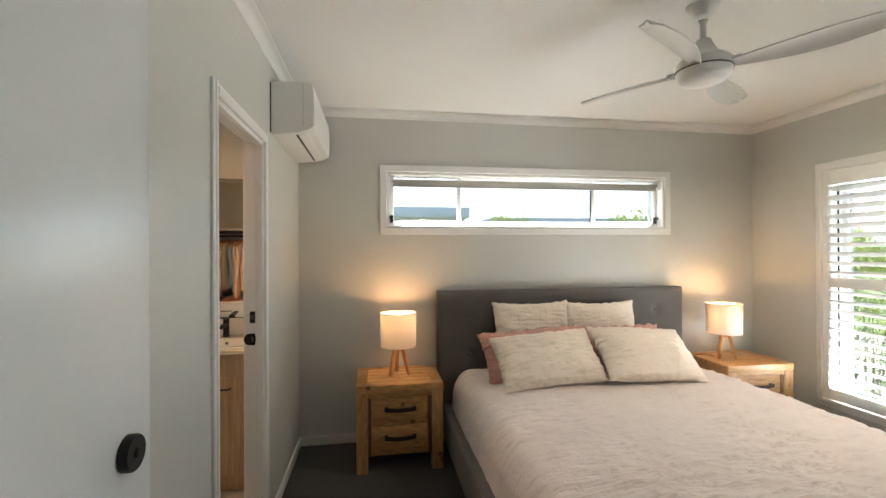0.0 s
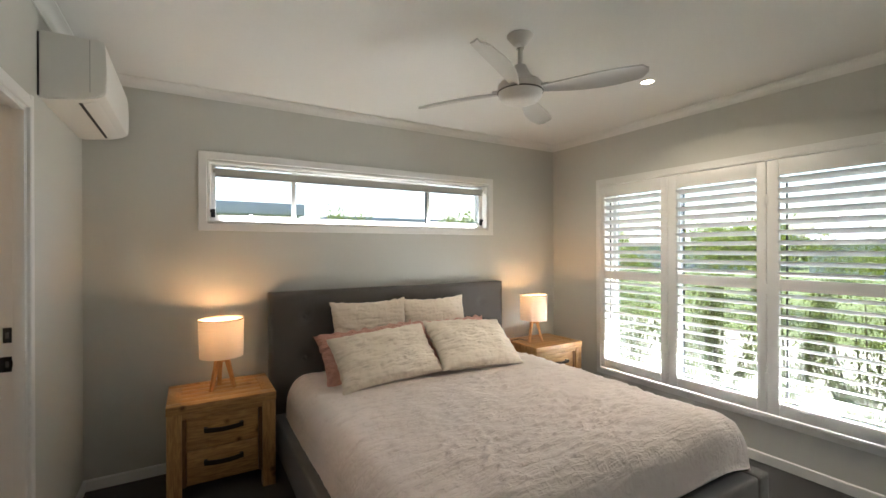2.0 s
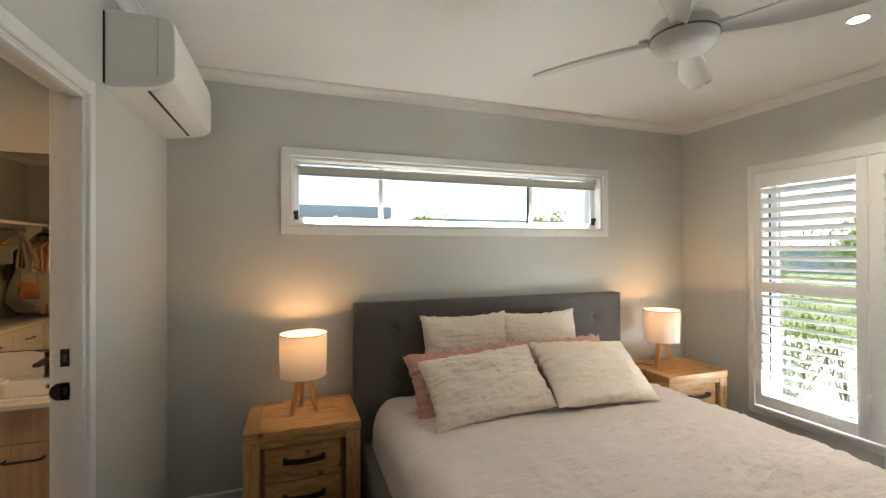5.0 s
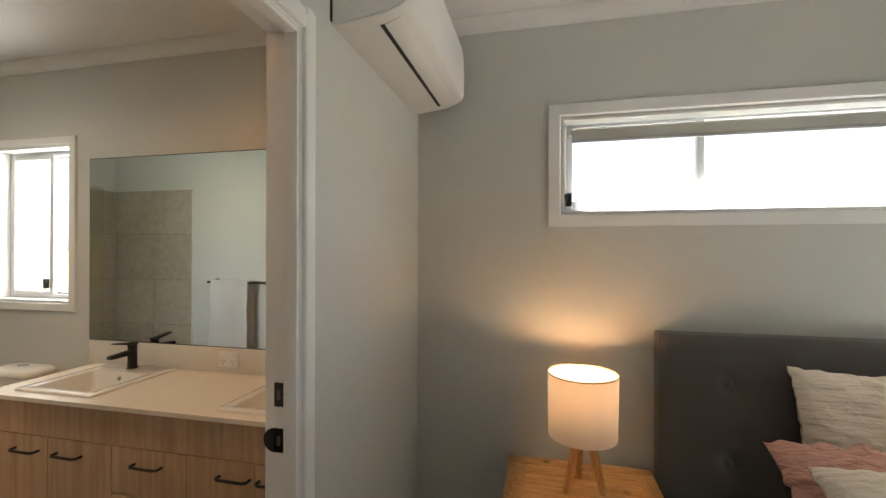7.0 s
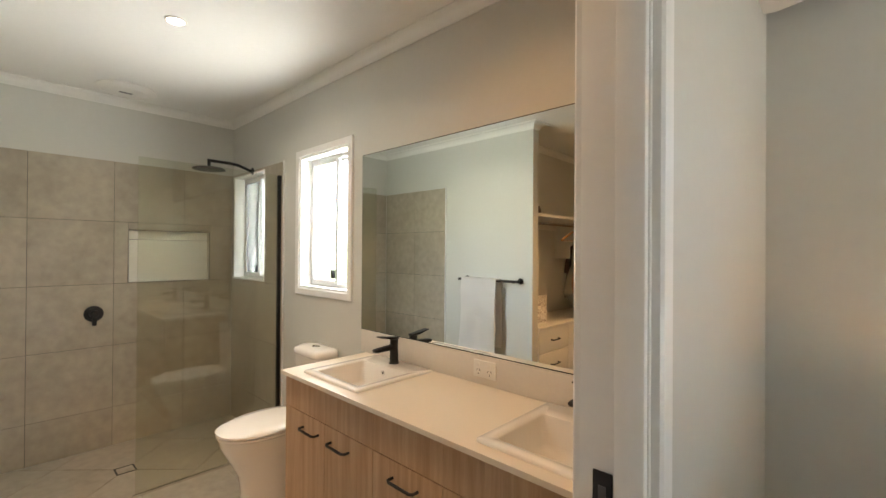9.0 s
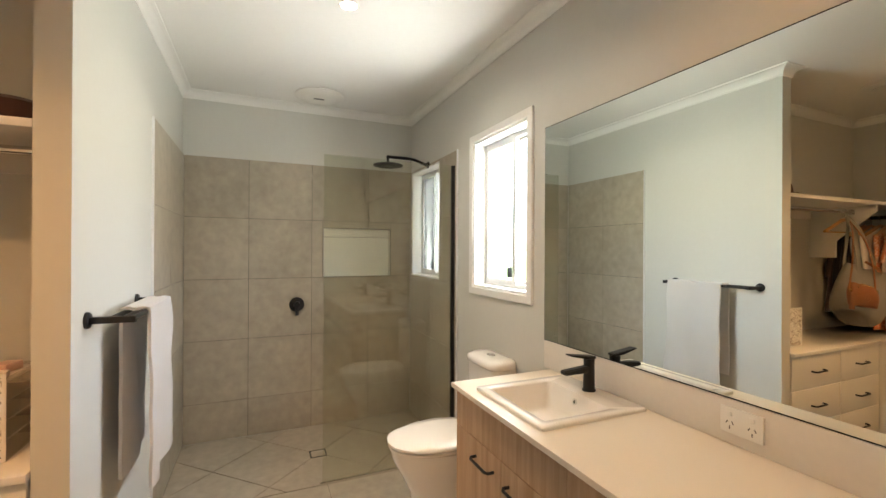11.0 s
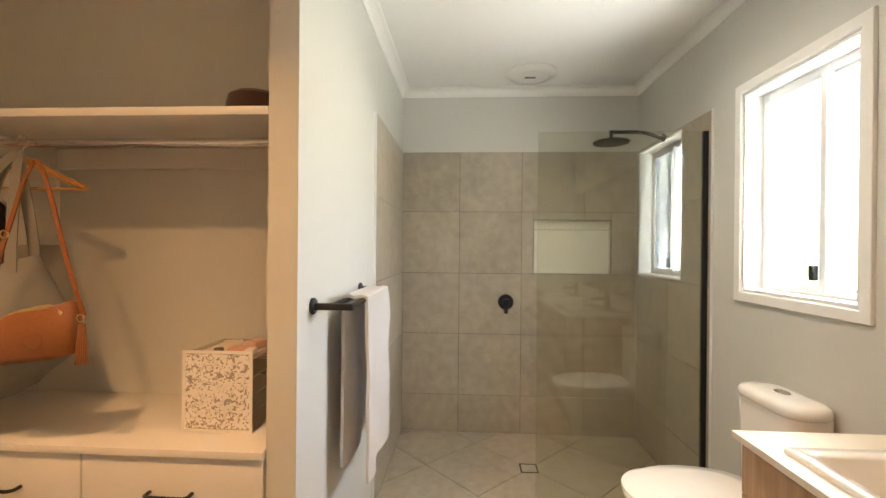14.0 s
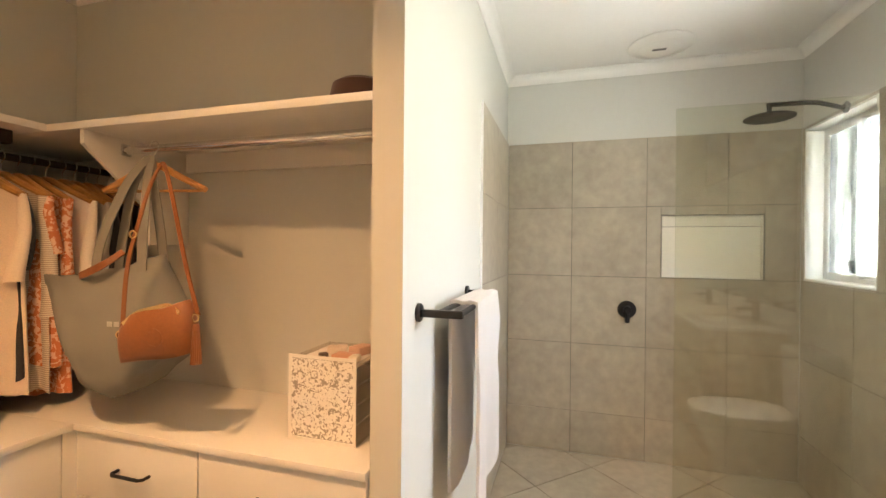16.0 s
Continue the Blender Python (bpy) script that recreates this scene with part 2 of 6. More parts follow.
def pierced(axis, a, b, u0, u1, z0, z1, holes=()):
    """A slab of wall: axis 'x' or 'y' is its normal, from a to b; it spans u and z and leaves the holes (u0, u1, z0, z1) open."""
    us = sorted({u0, u1, *[h[0] for h in holes], *[h[1] for h in holes]})
    zs = sorted({z0, z1, *[h[2] for h in holes], *[h[3] for h in holes]})
    bm = bmesh.new()
    made = {}

    def vert(w, u, z):
        key = (w, u, z)
        if key not in made:
            made[key] = bm.verts.new((w, u, z) if axis == "x" else (u, w, z))
        return made[key]

    def solid(i, j):
        if i < 0 or j < 0 or i >= len(us) - 1 or j >= len(zs) - 1:
            return False
        cu, cz = (us[i] + us[i + 1]) / 2, (zs[j] + zs[j + 1]) / 2
        return not any(h[0] < cu < h[1] and h[2] < cz < h[3] for h in holes)

    for i in range(len(us) - 1):
        for j in range(len(zs) - 1):
            if not solid(i, j):
                continue
            c = ((us[i], zs[j]), (us[i + 1], zs[j]), (us[i + 1], zs[j + 1]), (us[i], zs[j + 1]))
            bm.faces.new([vert(a, *p) for p in c])
            bm.faces.new([vert(b, *p) for p in reversed(c)])
            for (di, dj), (p, q) in (((0, -1), (c[0], c[1])), ((1, 0), (c[1], c[2])), ((0, 1), (c[2], c[3])), ((-1, 0), (c[3], c[0]))):
                if not solid(i + di, j + dj):
                    bm.faces.new((vert(a, *p), vert(b, *p), vert(b, *q), vert(a, *q)))
    return bm


def structure(name, bm, material, label, category, smooth=0):
    return tagged(finish(name, bm, material, smooth=smooth), label, category, kind="structure")


# ---- plan ----
H = 2.575            # ceiling
XW, XE = -0.69, 3.262   # bedroom west and east faces
YN, YS = 4.0, 0.62      # bedroom north and south faces
XI = -0.775          # ensuite side of the bedroom's west wall
EN = 3.88            # ensuite north face
SX = -4.458          # shower end
TY0, TY1 = 2.04, 2.13   # partition between ensuite and robe
RX, RY = -2.91, 0.28    # robe west and south faces
OUT = 0.22
DOOR_Y0, DOOR_Y1, DOOR_H = 2.268, 2.975, 2.065

wall_hole_bw = (-0.018, 2.376, 1.665, 2.095)
structure("wall_north", pierced("y", YN, YN + OUT, XI, XE + OUT, -0.05, H + 0.1, [wall_hole_bw]), WALL, "pale grey-green painted bedroom wall with a long high window", "wall")
structure("wall_east", pierced("x", XE, XE + OUT, YS - 0.1, YN, -0.05, H + 0.1, [(1.31, 3.36, 0.35, 2.07)]), WALL, "pale grey-green painted wall with a large shuttered window", "wall")
structure("wall_west", pierced("x", XI, XW, RY - 0.1, YN, -0.05, H + 0.1, [(DOOR_Y0, DOOR_Y1, -0.05, DOOR_H)]), WALL, "painted wall between bedroom and ensuite with a doorway", "wall")
structure("wall_south", pierced("y", YS - 0.1, YS, XW, XE, -0.05, H + 0.1, [(-0.59, 0.37, -0.05, DOOR_H)]), WALL, "painted bedroom wall with the entry doorway", "wall")
structure("wall_ensuite_north", pierced("y", EN, EN + OUT, SX - 0.2, XI, -0.05, H + 0.1, [(-3.265, -2.682, 1.2, 2.091), (-4.42, -3.81, 1.205, 2.085)]), WALL, "painted ensuite wall with two windows", "wall")
structure("wall_shower_end", pierced("x", SX - 0.2, SX - 0.012, TY0, EN, -0.05, H + 0.1, [(3.121, 3.685, 1.199, 1.597)]), WALL, "painted wall above the shower tiles", "wall")
structure("wall_partition", pierced("y", TY0, TY1, SX - 0.2, -2.48, -0.05, H + 0.1), WALL, "white painted partition that ends beside the robe opening", "wall")
structure("wall_partition_stub", pierced("y", TY0, TY1, -1.55, XI, -0.05, H + 0.1), WALL, "short painted partition behind the ensuite door", "wall")
structure("wall_robe_west", pierced("x", RX - 0.1, RX, RY - 0.1, TY0, -0.05, H + 0.1), WALL, "painted wall behind the robe shelves", "wall")
structure("wall_robe_south", pierced("y", RY - 0.1, RY, RX, XI, -0.05, H + 0.1), WALL, "painted wall behind the hanging clothes", "wall")
structure("wall_hall_south", pierced("y", -1.3, -1.2, -1.6, 1.6, -0.05, H + 0.1), WALL, "plain painted hall wall", "wall")
structure("wall_hall_west", pierced("x", -1.6, -1.5, -1.2, YS - 0.1, -0.05, H + 0.1), WALL, "plain painted hall wall", "wall")
structure("wall_hall_east", pierced("x", 1.5, 1.6, -1.2, YS - 0.1, -0.05, H + 0.1), WALL, "plain painted hall wall", "wall")
structure("ceiling", box(SX - 0.2, XE + 0.2, RY - 0.1, YN + 0.2, H, H + 0.05), CEIL, "flat white plasterboard ceiling", "ceiling")
structure("ceiling_hall", box(-1.6, 1.6, -1.3, RY - 0.1, H, H + 0.05), CEIL, "flat white hall ceiling", "ceiling")
# unseen overhang, added to block the high sun from the windows
structure("eaves", box(SX - 0.8, XE + OUT + 0.55, -1.9, YN + OUT + 0.55, H + 0.12, H + 0.22), CEIL, "unseen white overhang added to keep sun off the windows", "eaves")
# further unseen strip, added only to shade the brick wall by the shower window
structure("eaves", box(SX - 0.8, XI, YN + OUT + 0.552, YN + OUT + 0.95, H + 0.12, H + 0.22), CEIL, "unseen white overhang strip added to shade the brick wall", "eaves")
structure("floor", box(XW, XE, YS - 0.1, YN, -0.06, 0.0), CARPET, "dark brown-grey loop carpet", "floor")
structure("floor_hall", box(-1.5, 1.5, -1.2, YS - 0.1, -0.06, -0.002), CARPET, "dark hall carpet", "floor")
structure("floor_robe", box(RX, XI, RY, TY0, -0.06, 0.0), CARPET, "dark carpet of the walk-in robe", "floor")


# cove cornice: profile with its corner at the wall and ceiling
def cornice(name, axis, a, b, wall, side, ea=0, eb=0, z=H, depth=0.058):
    """side: +1 where the room lies on the greater side of the wall; ea, eb: 1 where an end turns an outer corner."""
    pts = [(0, 0), (0, -depth), (0.006, -depth), (0.006, -depth + 0.007)]
    for k in range(7):
        an = radians(90 * k / 6)
        pts.append((0.008 + 0.043 * (1 - math.cos(an)), -depth + 0.008 + 0.043 * math.sin(an)))
    pts += [(depth - 0.006, -0.006), (depth, -0.006), (depth, 0)]
    bm = bmesh.new()
    rows = []
    for end, grow in ((a, -ea), (b, eb)):
        rows.append([bm.verts.new((end + grow * p, wall + side * p, z + q) if axis == "x" else (wall + side * p, end + grow * p, z + q)) for p, q in pts])
    n = len(pts)
    for k in range(n):
        bm.faces.new((rows[0][k], rows[0][(k + 1) % n], rows[1][(k + 1) % n], rows[1][k]))
    bm.faces.new(rows[0])
    bm.faces.new(rows[1])
    return structure(name, bm, CEIL, "white cove cornice along the ceiling", "cornice", smooth=30)


cornice("cornice", "x", XW, XE, YN, -1)
cornice("cornice", "y", YS, YN, XE, -1)
cornice("cornice", "y", YS, YN, XW, 1)
cornice("cornice", "x", XW, XE, YS, 1)
cornice("cornice", "x", SX, XI, EN, -1)
cornice("cornice", "y", TY1, EN, SX - 0.012, 1)
cornice("cornice", "x", SX, -2.48, TY1, 1, 0, 1)
cornice("cornice", "y", TY0, TY1, -2.48, 1, 1, 1)
cornice("cornice", "x", RX, -2.48, TY0, -1, 0, 1)
cornice("cornice", "x", -1.55, XI, TY1, 1, 1, 0)
cornice("cornice", "y", TY0, TY1, -1.55, -1, 1, 1)
cornice("cornice", "x", -1.55, XI, TY0, -1, 1, 0)
cornice("cornice", "y", TY1, EN, XI, -1)
cornice("cornice", "x", RX, XI, RY, 1)
cornice("cornice", "y", RY, TY0, RX, 1)


def skirting(axis, a, b, wall, side):
    w = 0.012 * side
    prof = [(wall, 0.0), (wall + w, 0.0), (wall + w, 0.062), (wall + w * 0.5, 0.068), (wall, 0.068)]
    return structure("baseboard", prism(prof, axis, a, b), TRIM, "white painted skirting board", "baseboard", smooth=30)


skirting("x", XW, XE, YN, -1)
skirting("y", YS, YN - 0.012, XE, -1)
skirting("y", DOOR_Y1 + 0.03, YN - 0.012, XW, 1)
skirting("y", YS + 0.012, DOOR_Y0 - 0.03, XW, 1)
skirting("x", 0.4, XE, YS, 1)


# ---- doorways ----
def lining(name, axis, wa, wb, u0, u1, top, rebate_at=None, near=1.0, label="white painted door lining with stop"):
    """Jamb boards, stop and architraves of a doorway in a wall from wa to wb; u0, u1: the hole."""
    th = 0.018
    root = thing(name, pose(0, 0, 0), label, "door frame", kind="structure")

    def slab(a0, a1, b0, b1, z0, z1, bev=0.0015):
        return box(a0, a1, b0, b1, z0, z1, bev) if axis == "x" else box(b0, b1, a0, a1, z0, z1, bev)

    part("jamb", slab(wa - 0.002, wb + 0.002, u0, u0 + th, 0, top), TRIM, root)
    part("jamb", slab(wa - 0.002, wb + 0.002, u1 - th, u1, 0, top), TRIM, root)
    part("head", slab(wa - 0.002, wb + 0.002, u0 + th, u1 - th, top - th, top), TRIM, root)
    if rebate_at:
        s0, s1 = rebate_at
        part("stop", slab(s0, s1, u0 + th, u0 + th + 0.012, 0, top - th), TRIM, root)
        part("stop", slab(s0, s1, u1 - th - 0.012, u1 - th, 0, top - th), TRIM, root)
        part("stop", slab(s0, s1, u0 + th + 0.012, u1 - th - 0.012, top - th - 0.012, top - th), TRIM, root)
    w = 0.052
    for face, d in ((wb, 1), (wa, -1)):
        # architrave profile across its width: a flat face with a small step and a rounded inner edge
        prof = [(0, 0), (0, 0.012), (0.004, 0.016), (0.016, 0.018), (0.030, 0.018), (0.034, 0.0135), (w - 0.004, 0.0125), (w, 0.009), (w, 0)]
        lo, hi = u0 + 0.012, u1 - 0.012
        for base, sgn, k in ((lo, -1, near), (hi, 1, 1)):
            pts = [((face + d * q, base + sgn * p * k) if axis == "x" else (base + sgn * p * k, face + d * q)) for p, q in prof]
            part("architrave", prism(pts, "z", 0, top - 0.012 + w), TRIM, root)
        pts = [(face + d * q, top - 0.012 + p) for p, q in prof]
        if axis == "x":
            part("architrave", prism(pts, "y", lo + 0.0005, hi - 0.0005), TRIM, root)
        else:
            part("architrave", prism(pts, "x", lo + 0.0005, hi - 0.0005), TRIM, root)
    return root


frame_1 = lining("door_frame_1", "x", XI, XW, DOOR_Y0, DOOR_Y1, DOOR_H, (-0.726, -0.69), near=0.8)
for zc, hh, lip in ((1.142, 0.030, 0.0), (1.028, 0.030, 0.012)):
    plate = box(-0.757, -0.731, DOOR_Y1 - 0.0215, DOOR_Y1 - 0.0185, zc - hh, zc + hh, 0.001)
    if lip:
        join(plate, lathe([(0, -0.0015), (hh, -0.0015), (hh, 0.0015), (0, 0.0015)], 24), pose(-0.757, DOOR_Y1 - 0.020, zc, 90, 0, 0))
    strike = part("strike_plate", plate, BLACK, frame_1, "matt black strike plate")
    # no opening is cut: a flat grey patch gives the hole's shade
    part("latch_hole", box(-0.749, -0.739, DOOR_Y1 - 0.0225, DOOR_Y1 - 0.0216, zc - 0.012, zc + 0.012), mat("hole_shade_grey", (0.09, 0.09, 0.09), 0.4), strike)
lining("door_frame_2", "y", YS - 0.1, YS, -0.59, 0.37, DOOR_H, (YS - 0.1, YS - 0.04))


def knob_set(parent, x, face, zc, d):
    """A round rose with a knob on a leaf's face at y = face; d: the way it points along y."""
    rose = part("knob", moved(lathe([(0, 0), (0.031, 0), (0.031, 0.013), (0.029, 0.016), (0.010, 0.0165), (0.009, 0.021), (0, 0.0215)], 36),
                pose(x, face, zc, -90 * d, 0, 0)), BLACK, parent, "matt black round knob on a rose")
    return rose


def door_leaf(name, m, width, knob_side, label):
    leaf = tagged(finish(name, box(0, width, -0.035, 0, 0.012, 2.036, 0.002), DOORW), label, "door", kind="structure")
    leaf.matrix_world = m
    for zc in (1.142, 1.028):
        knob_set(leaf, width - 0.078, 0.0, zc, 1)
        knob_set(leaf, width - 0.078, -0.035, zc, -1)
    part("latch", box(width, width + 0.0015, -0.029, -0.006, 0.99, 1.18, 0.0004), BLACK, leaf, "matt black latch plate")
    for z in (0.25, 1.05, 1.8):
        part("hinge", tube([(-0.004, 0.006, z - 0.045), (-0.004, 0.006, z + 0.045)], 0.006, 10), CHROME, leaf)
    return leaf


door_leaf("door_1", pose(-0.535, 0.655, 0, 0, 0, 90) @ Matrix.Diagonal((1, -1, 1, 1)), 0.847, 1, "white flush entry door with black knobs standing open")
door_leaf("door_2", pose(-0.795, 2.285, 0, 0, 0, 180) @ Matrix.Diagonal((1, -1, 1, 1)), 0.69, 1, "white flush ensuite door standing open against a partition")


# ---- bedroom windows ----
def architrave_frame(root, axis, face, d, u0, u1, z0, z1, w=0.055, t=0.014, material=TRIM):
    """A mitred picture frame round an opening, lying on a wall face, its outer size u0..u1, z0..z1."""
    bm = bmesh.new()
    prof = [(0.0, 0.0), (0.0, t - 0.002), (0.002, t), (w - 0.006, t), (w - 0.002, t - 0.003), (w, t - 0.006), (w, 0.0)]
    rings = []
    for p, q in prof:
        c = [(u0 + p, z0 + p), (u1 - p, z0 + p), (u1 - p, z1 - p), (u0 + p, z1 - p)]
        rings.append([bm.verts.new((face + d * q, u, z) if axis == "x" else (u, face + d * q, z)) for u, z in c])
    for a, b in zip(rings, rings[1:]):
        for k in range(4):
            bm.faces.new((a[k], a[(k + 1) % 4], b[(k + 1) % 4], b[k]))
    return part("architrave", bm, material, root)


def reveal(root, u0, u1, z0, z1, y0, y1):
    t = 0.012
    part("window_sill", box(u0, u1, y0, y1, z0, z0 + t, 0.001), TRIM, root)
    part("reveal", box(u0, u1, y0, y1, z1 - t, z1, 0.001), TRIM, root)
    part("reveal", box(u0, u0 + t, y0, y1, z0 + t, z1 - t, 0.001), TRIM, root)
    part("reveal", box(u1 - t, u1, y0, y1, z0 + t, z1 - t, 0.001), TRIM, root)


def sash(root, u0, u1, z0, z1, y0, y1, w=0.032, pane=PANE, name="sash", top=None):
    top = top or w
    bm = box(u0, u0 + w, y0, y1, z0, z1, 0.002)
    box(u1 - w, u1, y0, y1, z0, z1, 0.002, bm=bm)
    box(u0 + w - 0.001, u1 - w + 0.001, y0 + 0.001, y1 - 0.001, z0, z0 + w, 0.002, bm=bm)
    box(u0 + w - 0.001, u1 - w + 0.001, y0 + 0.001, y1 - 0.001, z1 - top, z1, 0.002, bm=bm)
    s = part(name, bm, ALU, root)
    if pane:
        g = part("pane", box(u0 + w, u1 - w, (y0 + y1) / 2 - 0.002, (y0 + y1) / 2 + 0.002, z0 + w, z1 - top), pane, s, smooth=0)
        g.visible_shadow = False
    return s


def catch(root, x, y, z, flip=1):
    bm = box(x - 0.014, x + 0.014, y - 0.022, y, z - 0.03, z + 0.03, 0.006)
    box(x - 0.008 + 0.012 * flip, x + 0.008 + 0.012 * flip, y - 0.03, y - 0.018, z + 0.005, z + 0.028, 0.003, bm=bm)
    return part("catch", bm, BLACK, root, "black window catch")


win1 = thing("window_1", pose(0, 0, 0), "long white high window with sliding panes above the bed", "window", kind="structure")
architrave_frame(win1, "y", YN, -1, -0.076, 2.436, 1.608, 2.157)
reveal(win1, -0.018, 2.376, 1.665, 2.095, YN - 0.004, YN + 0.13)
F0, F1 = YN + 0.075, YN + 0.125
fr = box(-0.006, 2.364, F0, F1, 1.677, 1.70, 0.002)
box(-0.006, 2.364, F0, F1, 2.073, 2.083, 0.002, bm=fr)
box(-0.006, 0.017, F0, F1, 1.70, 2.073, 0.002, bm=fr)
box(2.341, 2.364, F0, F1, 1.70, 2.073, 0.002, bm=fr)
part("window_frame", fr, ALU, win1)
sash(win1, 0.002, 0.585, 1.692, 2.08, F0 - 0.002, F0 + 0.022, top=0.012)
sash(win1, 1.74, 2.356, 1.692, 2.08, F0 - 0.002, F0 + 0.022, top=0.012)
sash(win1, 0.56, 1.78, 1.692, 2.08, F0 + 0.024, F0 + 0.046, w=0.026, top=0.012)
part("seal", box(1.732, 1.739, F0 - 0.001, F0 + 0.02, 1.70, 2.06), BLACK, win1)
catch(win1, 0.017, F0, 1.735, -1)
catch(win1, 2.339, F0, 1.735, 1)
part("slide_pull", box(0.25, 0.275, F0 - 0.012, F0, 1.712, 1.735, 0.003), ALU, win1)

BLIND = mat("blind_fabric", (0.62, 0.60, 0.55), 0.9, vary=0.04, fine=300, bump=0.2, bump_scale=900, through_light=0.25)
blind = thing("roller_blind", pose(1.179, YN + 0.045, 2.038), "rolled-up off-white roller blind in the window head", "blind")
part("roll", tube([(-1.165, 0, 0), (1.165, 0, 0)], 0.017, 20), BLIND, blind)
part("fabric", box(-1.15, 1.15, -0.0175, -0.0155, -0.035, 0.004), BLIND, blind)
part("bottom_rail", box(-1.152, 1.152, -0.024, -0.010, -0.05, -0.034, 0.004), mat("blind_rail", (0.45, 0.44, 0.42), 0.4), blind)
for sx in (-1, 1):
    part("bracket", box(sx * 1.182 - 0.006, sx * 1.182 + 0.006, -0.024, 0.024, -0.03, 0.038, 0.004), PLASTIC, blind)
part("chain", tube([(-1.18, -0.024, -0.02), (-1.182, -0.026, -0.15), (-1.18, -0.025, -0.28)], 0.003, 6), PLASTIC, blind)

# shuttered window
SY0, SY1, SZ0, SZ1 = 1.25, 3.42, 0.29, 2.13
win2 = thing("window_2", pose(0, 0, 0), "large white aluminium window behind plantation shutters", "window", kind="structure")
WX = XE + 0.15
bm = box(WX, WX + 0.05, 1.31, 3.36, 0.35, 0.39, 0.002)
box(WX, WX + 0.05, 1.31, 3.36, 2.03, 2.07, 0.002, bm=bm)
for y in (1.31, 2.02, 2.70, 3.32):
    box(WX, WX + 0.05, y, y + 0.04, 0.39, 2.03, 0.002, bm=bm)
part("window_frame", bm, ALU, win2)
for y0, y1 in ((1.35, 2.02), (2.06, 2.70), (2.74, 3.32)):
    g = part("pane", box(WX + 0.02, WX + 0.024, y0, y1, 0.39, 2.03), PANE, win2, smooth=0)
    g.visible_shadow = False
part("window_sill", box(XE - 0.004, WX, 1.31, 3.36, 0.35, 0.362, 0.001), TRIM, win2)

shutters = thing("plantation_shutters", pose(XE, 0, 0), "white louvred plantation shutters in three panels", "shutters")
architrave_frame(shutters, "x", 0.0, -1, SY0, SY1, SZ0, SZ1, w=0.045, t=0.02, material=SHUT)
bm = box(-0.05, 0.03, SY0 + 0.045, SY0 + 0.068, SZ0 + 0.045, SZ1 - 0.045, 0.002)
box(-0.05, 0.03, SY1 - 0.068, SY1 - 0.045, SZ0 + 0.045, SZ1 - 0.045, 0.002, bm=bm)
box(-0.05, 0.03, SY0 + 0.068, SY1 - 0.068, SZ0 + 0.045, SZ0 + 0.068, 0.002, bm=bm)
box(-0.05, 0.03, SY0 + 0.068, SY1 - 0.068, SZ1 - 0.068, SZ1 - 0.045, 0.002, bm=bm)
part("outer_frame", bm, SHUT, shutters)

SLATS = 21


def slat_mesh(length):
    pts = []
    for k in range(12):
        a = 2 * math.pi * k / 12
        pts.append((0.0445 * math.cos(a), 0.0055 * math.sin(a) * (1 + 0.25 * math.cos(2 * a))))
    bm = prism(pts, "y", -length / 2, length / 2)
    me = bpy.data.meshes.new("slat")
    bmesh.ops.recalc_face_normals(bm, faces=bm.faces)
    bm.to_mesh(me)
    bm.free()
    me.shade_smooth()
    me.set_sharp_from_angle(angle=radians(40))
    me.materials.append(SHUT)
    return me


BLADE = slat_mesh(0.552)
for pi, (y0, y1, g0, g1) in enumerate(((2.692, 3.35, 2.75, 3.305), (1.999, 2.6895, 2.057, 2.612), (1.322, 1.9965, 1.372, 1.927))):
    z0, z1 = SZ0 + 0.072, SZ1 - 0.072
    bm = box(-0.045, -0.018, y0, g0, z0, z1, 0.003)
    panel = part("shutter_panel", bm, SHUT, shutters, "white painted shutter panel with open louvres")
    part("stile", box(-0.045, -0.018, g1, y1, z0, z1, 0.003), SHUT, panel)
    for a, b in ((z0, 0.445), (1.193, 1.268), (1.955, z1)):
        part("rail", box(-0.044, -0.019, g0 + 0.0005, g1 - 0.0005, a, b, 0.002), SHUT, panel)
    part("tilt_rod", box(0.012, 0.018, g1 - 0.028, g1 - 0.018, 0.47, 1.93), BLACK, panel)
    for z in (0.6, 1.2, 1.8):
        part("hinge", box(-0.048, -0.0455, y1 - 0.012, y1 + 0.012, z - 0.035, z + 0.035, 0.001), SHUT, panel)
    for lo, hi, n in ((0.445, 1.193, 11), (1.268, 1.955, 10)):
        for k in range(n):
            s = new("slat", BLADE)
            s.parent = panel
            s.matrix_basis = pose(-0.0315, (g0 + g1) / 2, lo + (hi - lo) * (k + 0.5) / n, 0, 20 + random.uniform(-1.2, 1.2), 0)

# ---- air conditioner ----
ac = thing("air_conditioner", pose(XW + 0.001, 3.112, 2.142), "white wall-mounted split air conditioner", "air conditioner")
prof = [(0, 0.0), (0.03, -0.004), (0.155, 0.012), (0.205, 0.028), (0.230, 0.046), (0.236, 0.062), (0.238, 0.14), (0.235, 0.24), (0.230, 0.278), (0.222, 0.289), (0.21, 0.291), (0, 0.291)]
body = prism(prof, "y", 0.0, 0.82)
bmesh.ops.bevel(body, geom=[e for e in body.edges if abs(e.verts[0].co.y - e.verts[1].co.y) < 1e-6], offset=0.005, segments=2, affect="EDGES")
body = part("body", body, PLASTIC, ac, smooth=22)
# near-black colour for the shade inside slots and holes and behind the unit
SHADOWLINE = mat("recess_shade_black", (0.02, 0.02, 0.02), 0.6)
part("air_slot", prism([(0.128, 0.0065), (0.142, 0.0083), (0.142, 0.011), (0.128, 0.010)], "y", 0.055, 0.765), SHADOWLINE, ac, "air outlet slot with its shade coloured near-black")
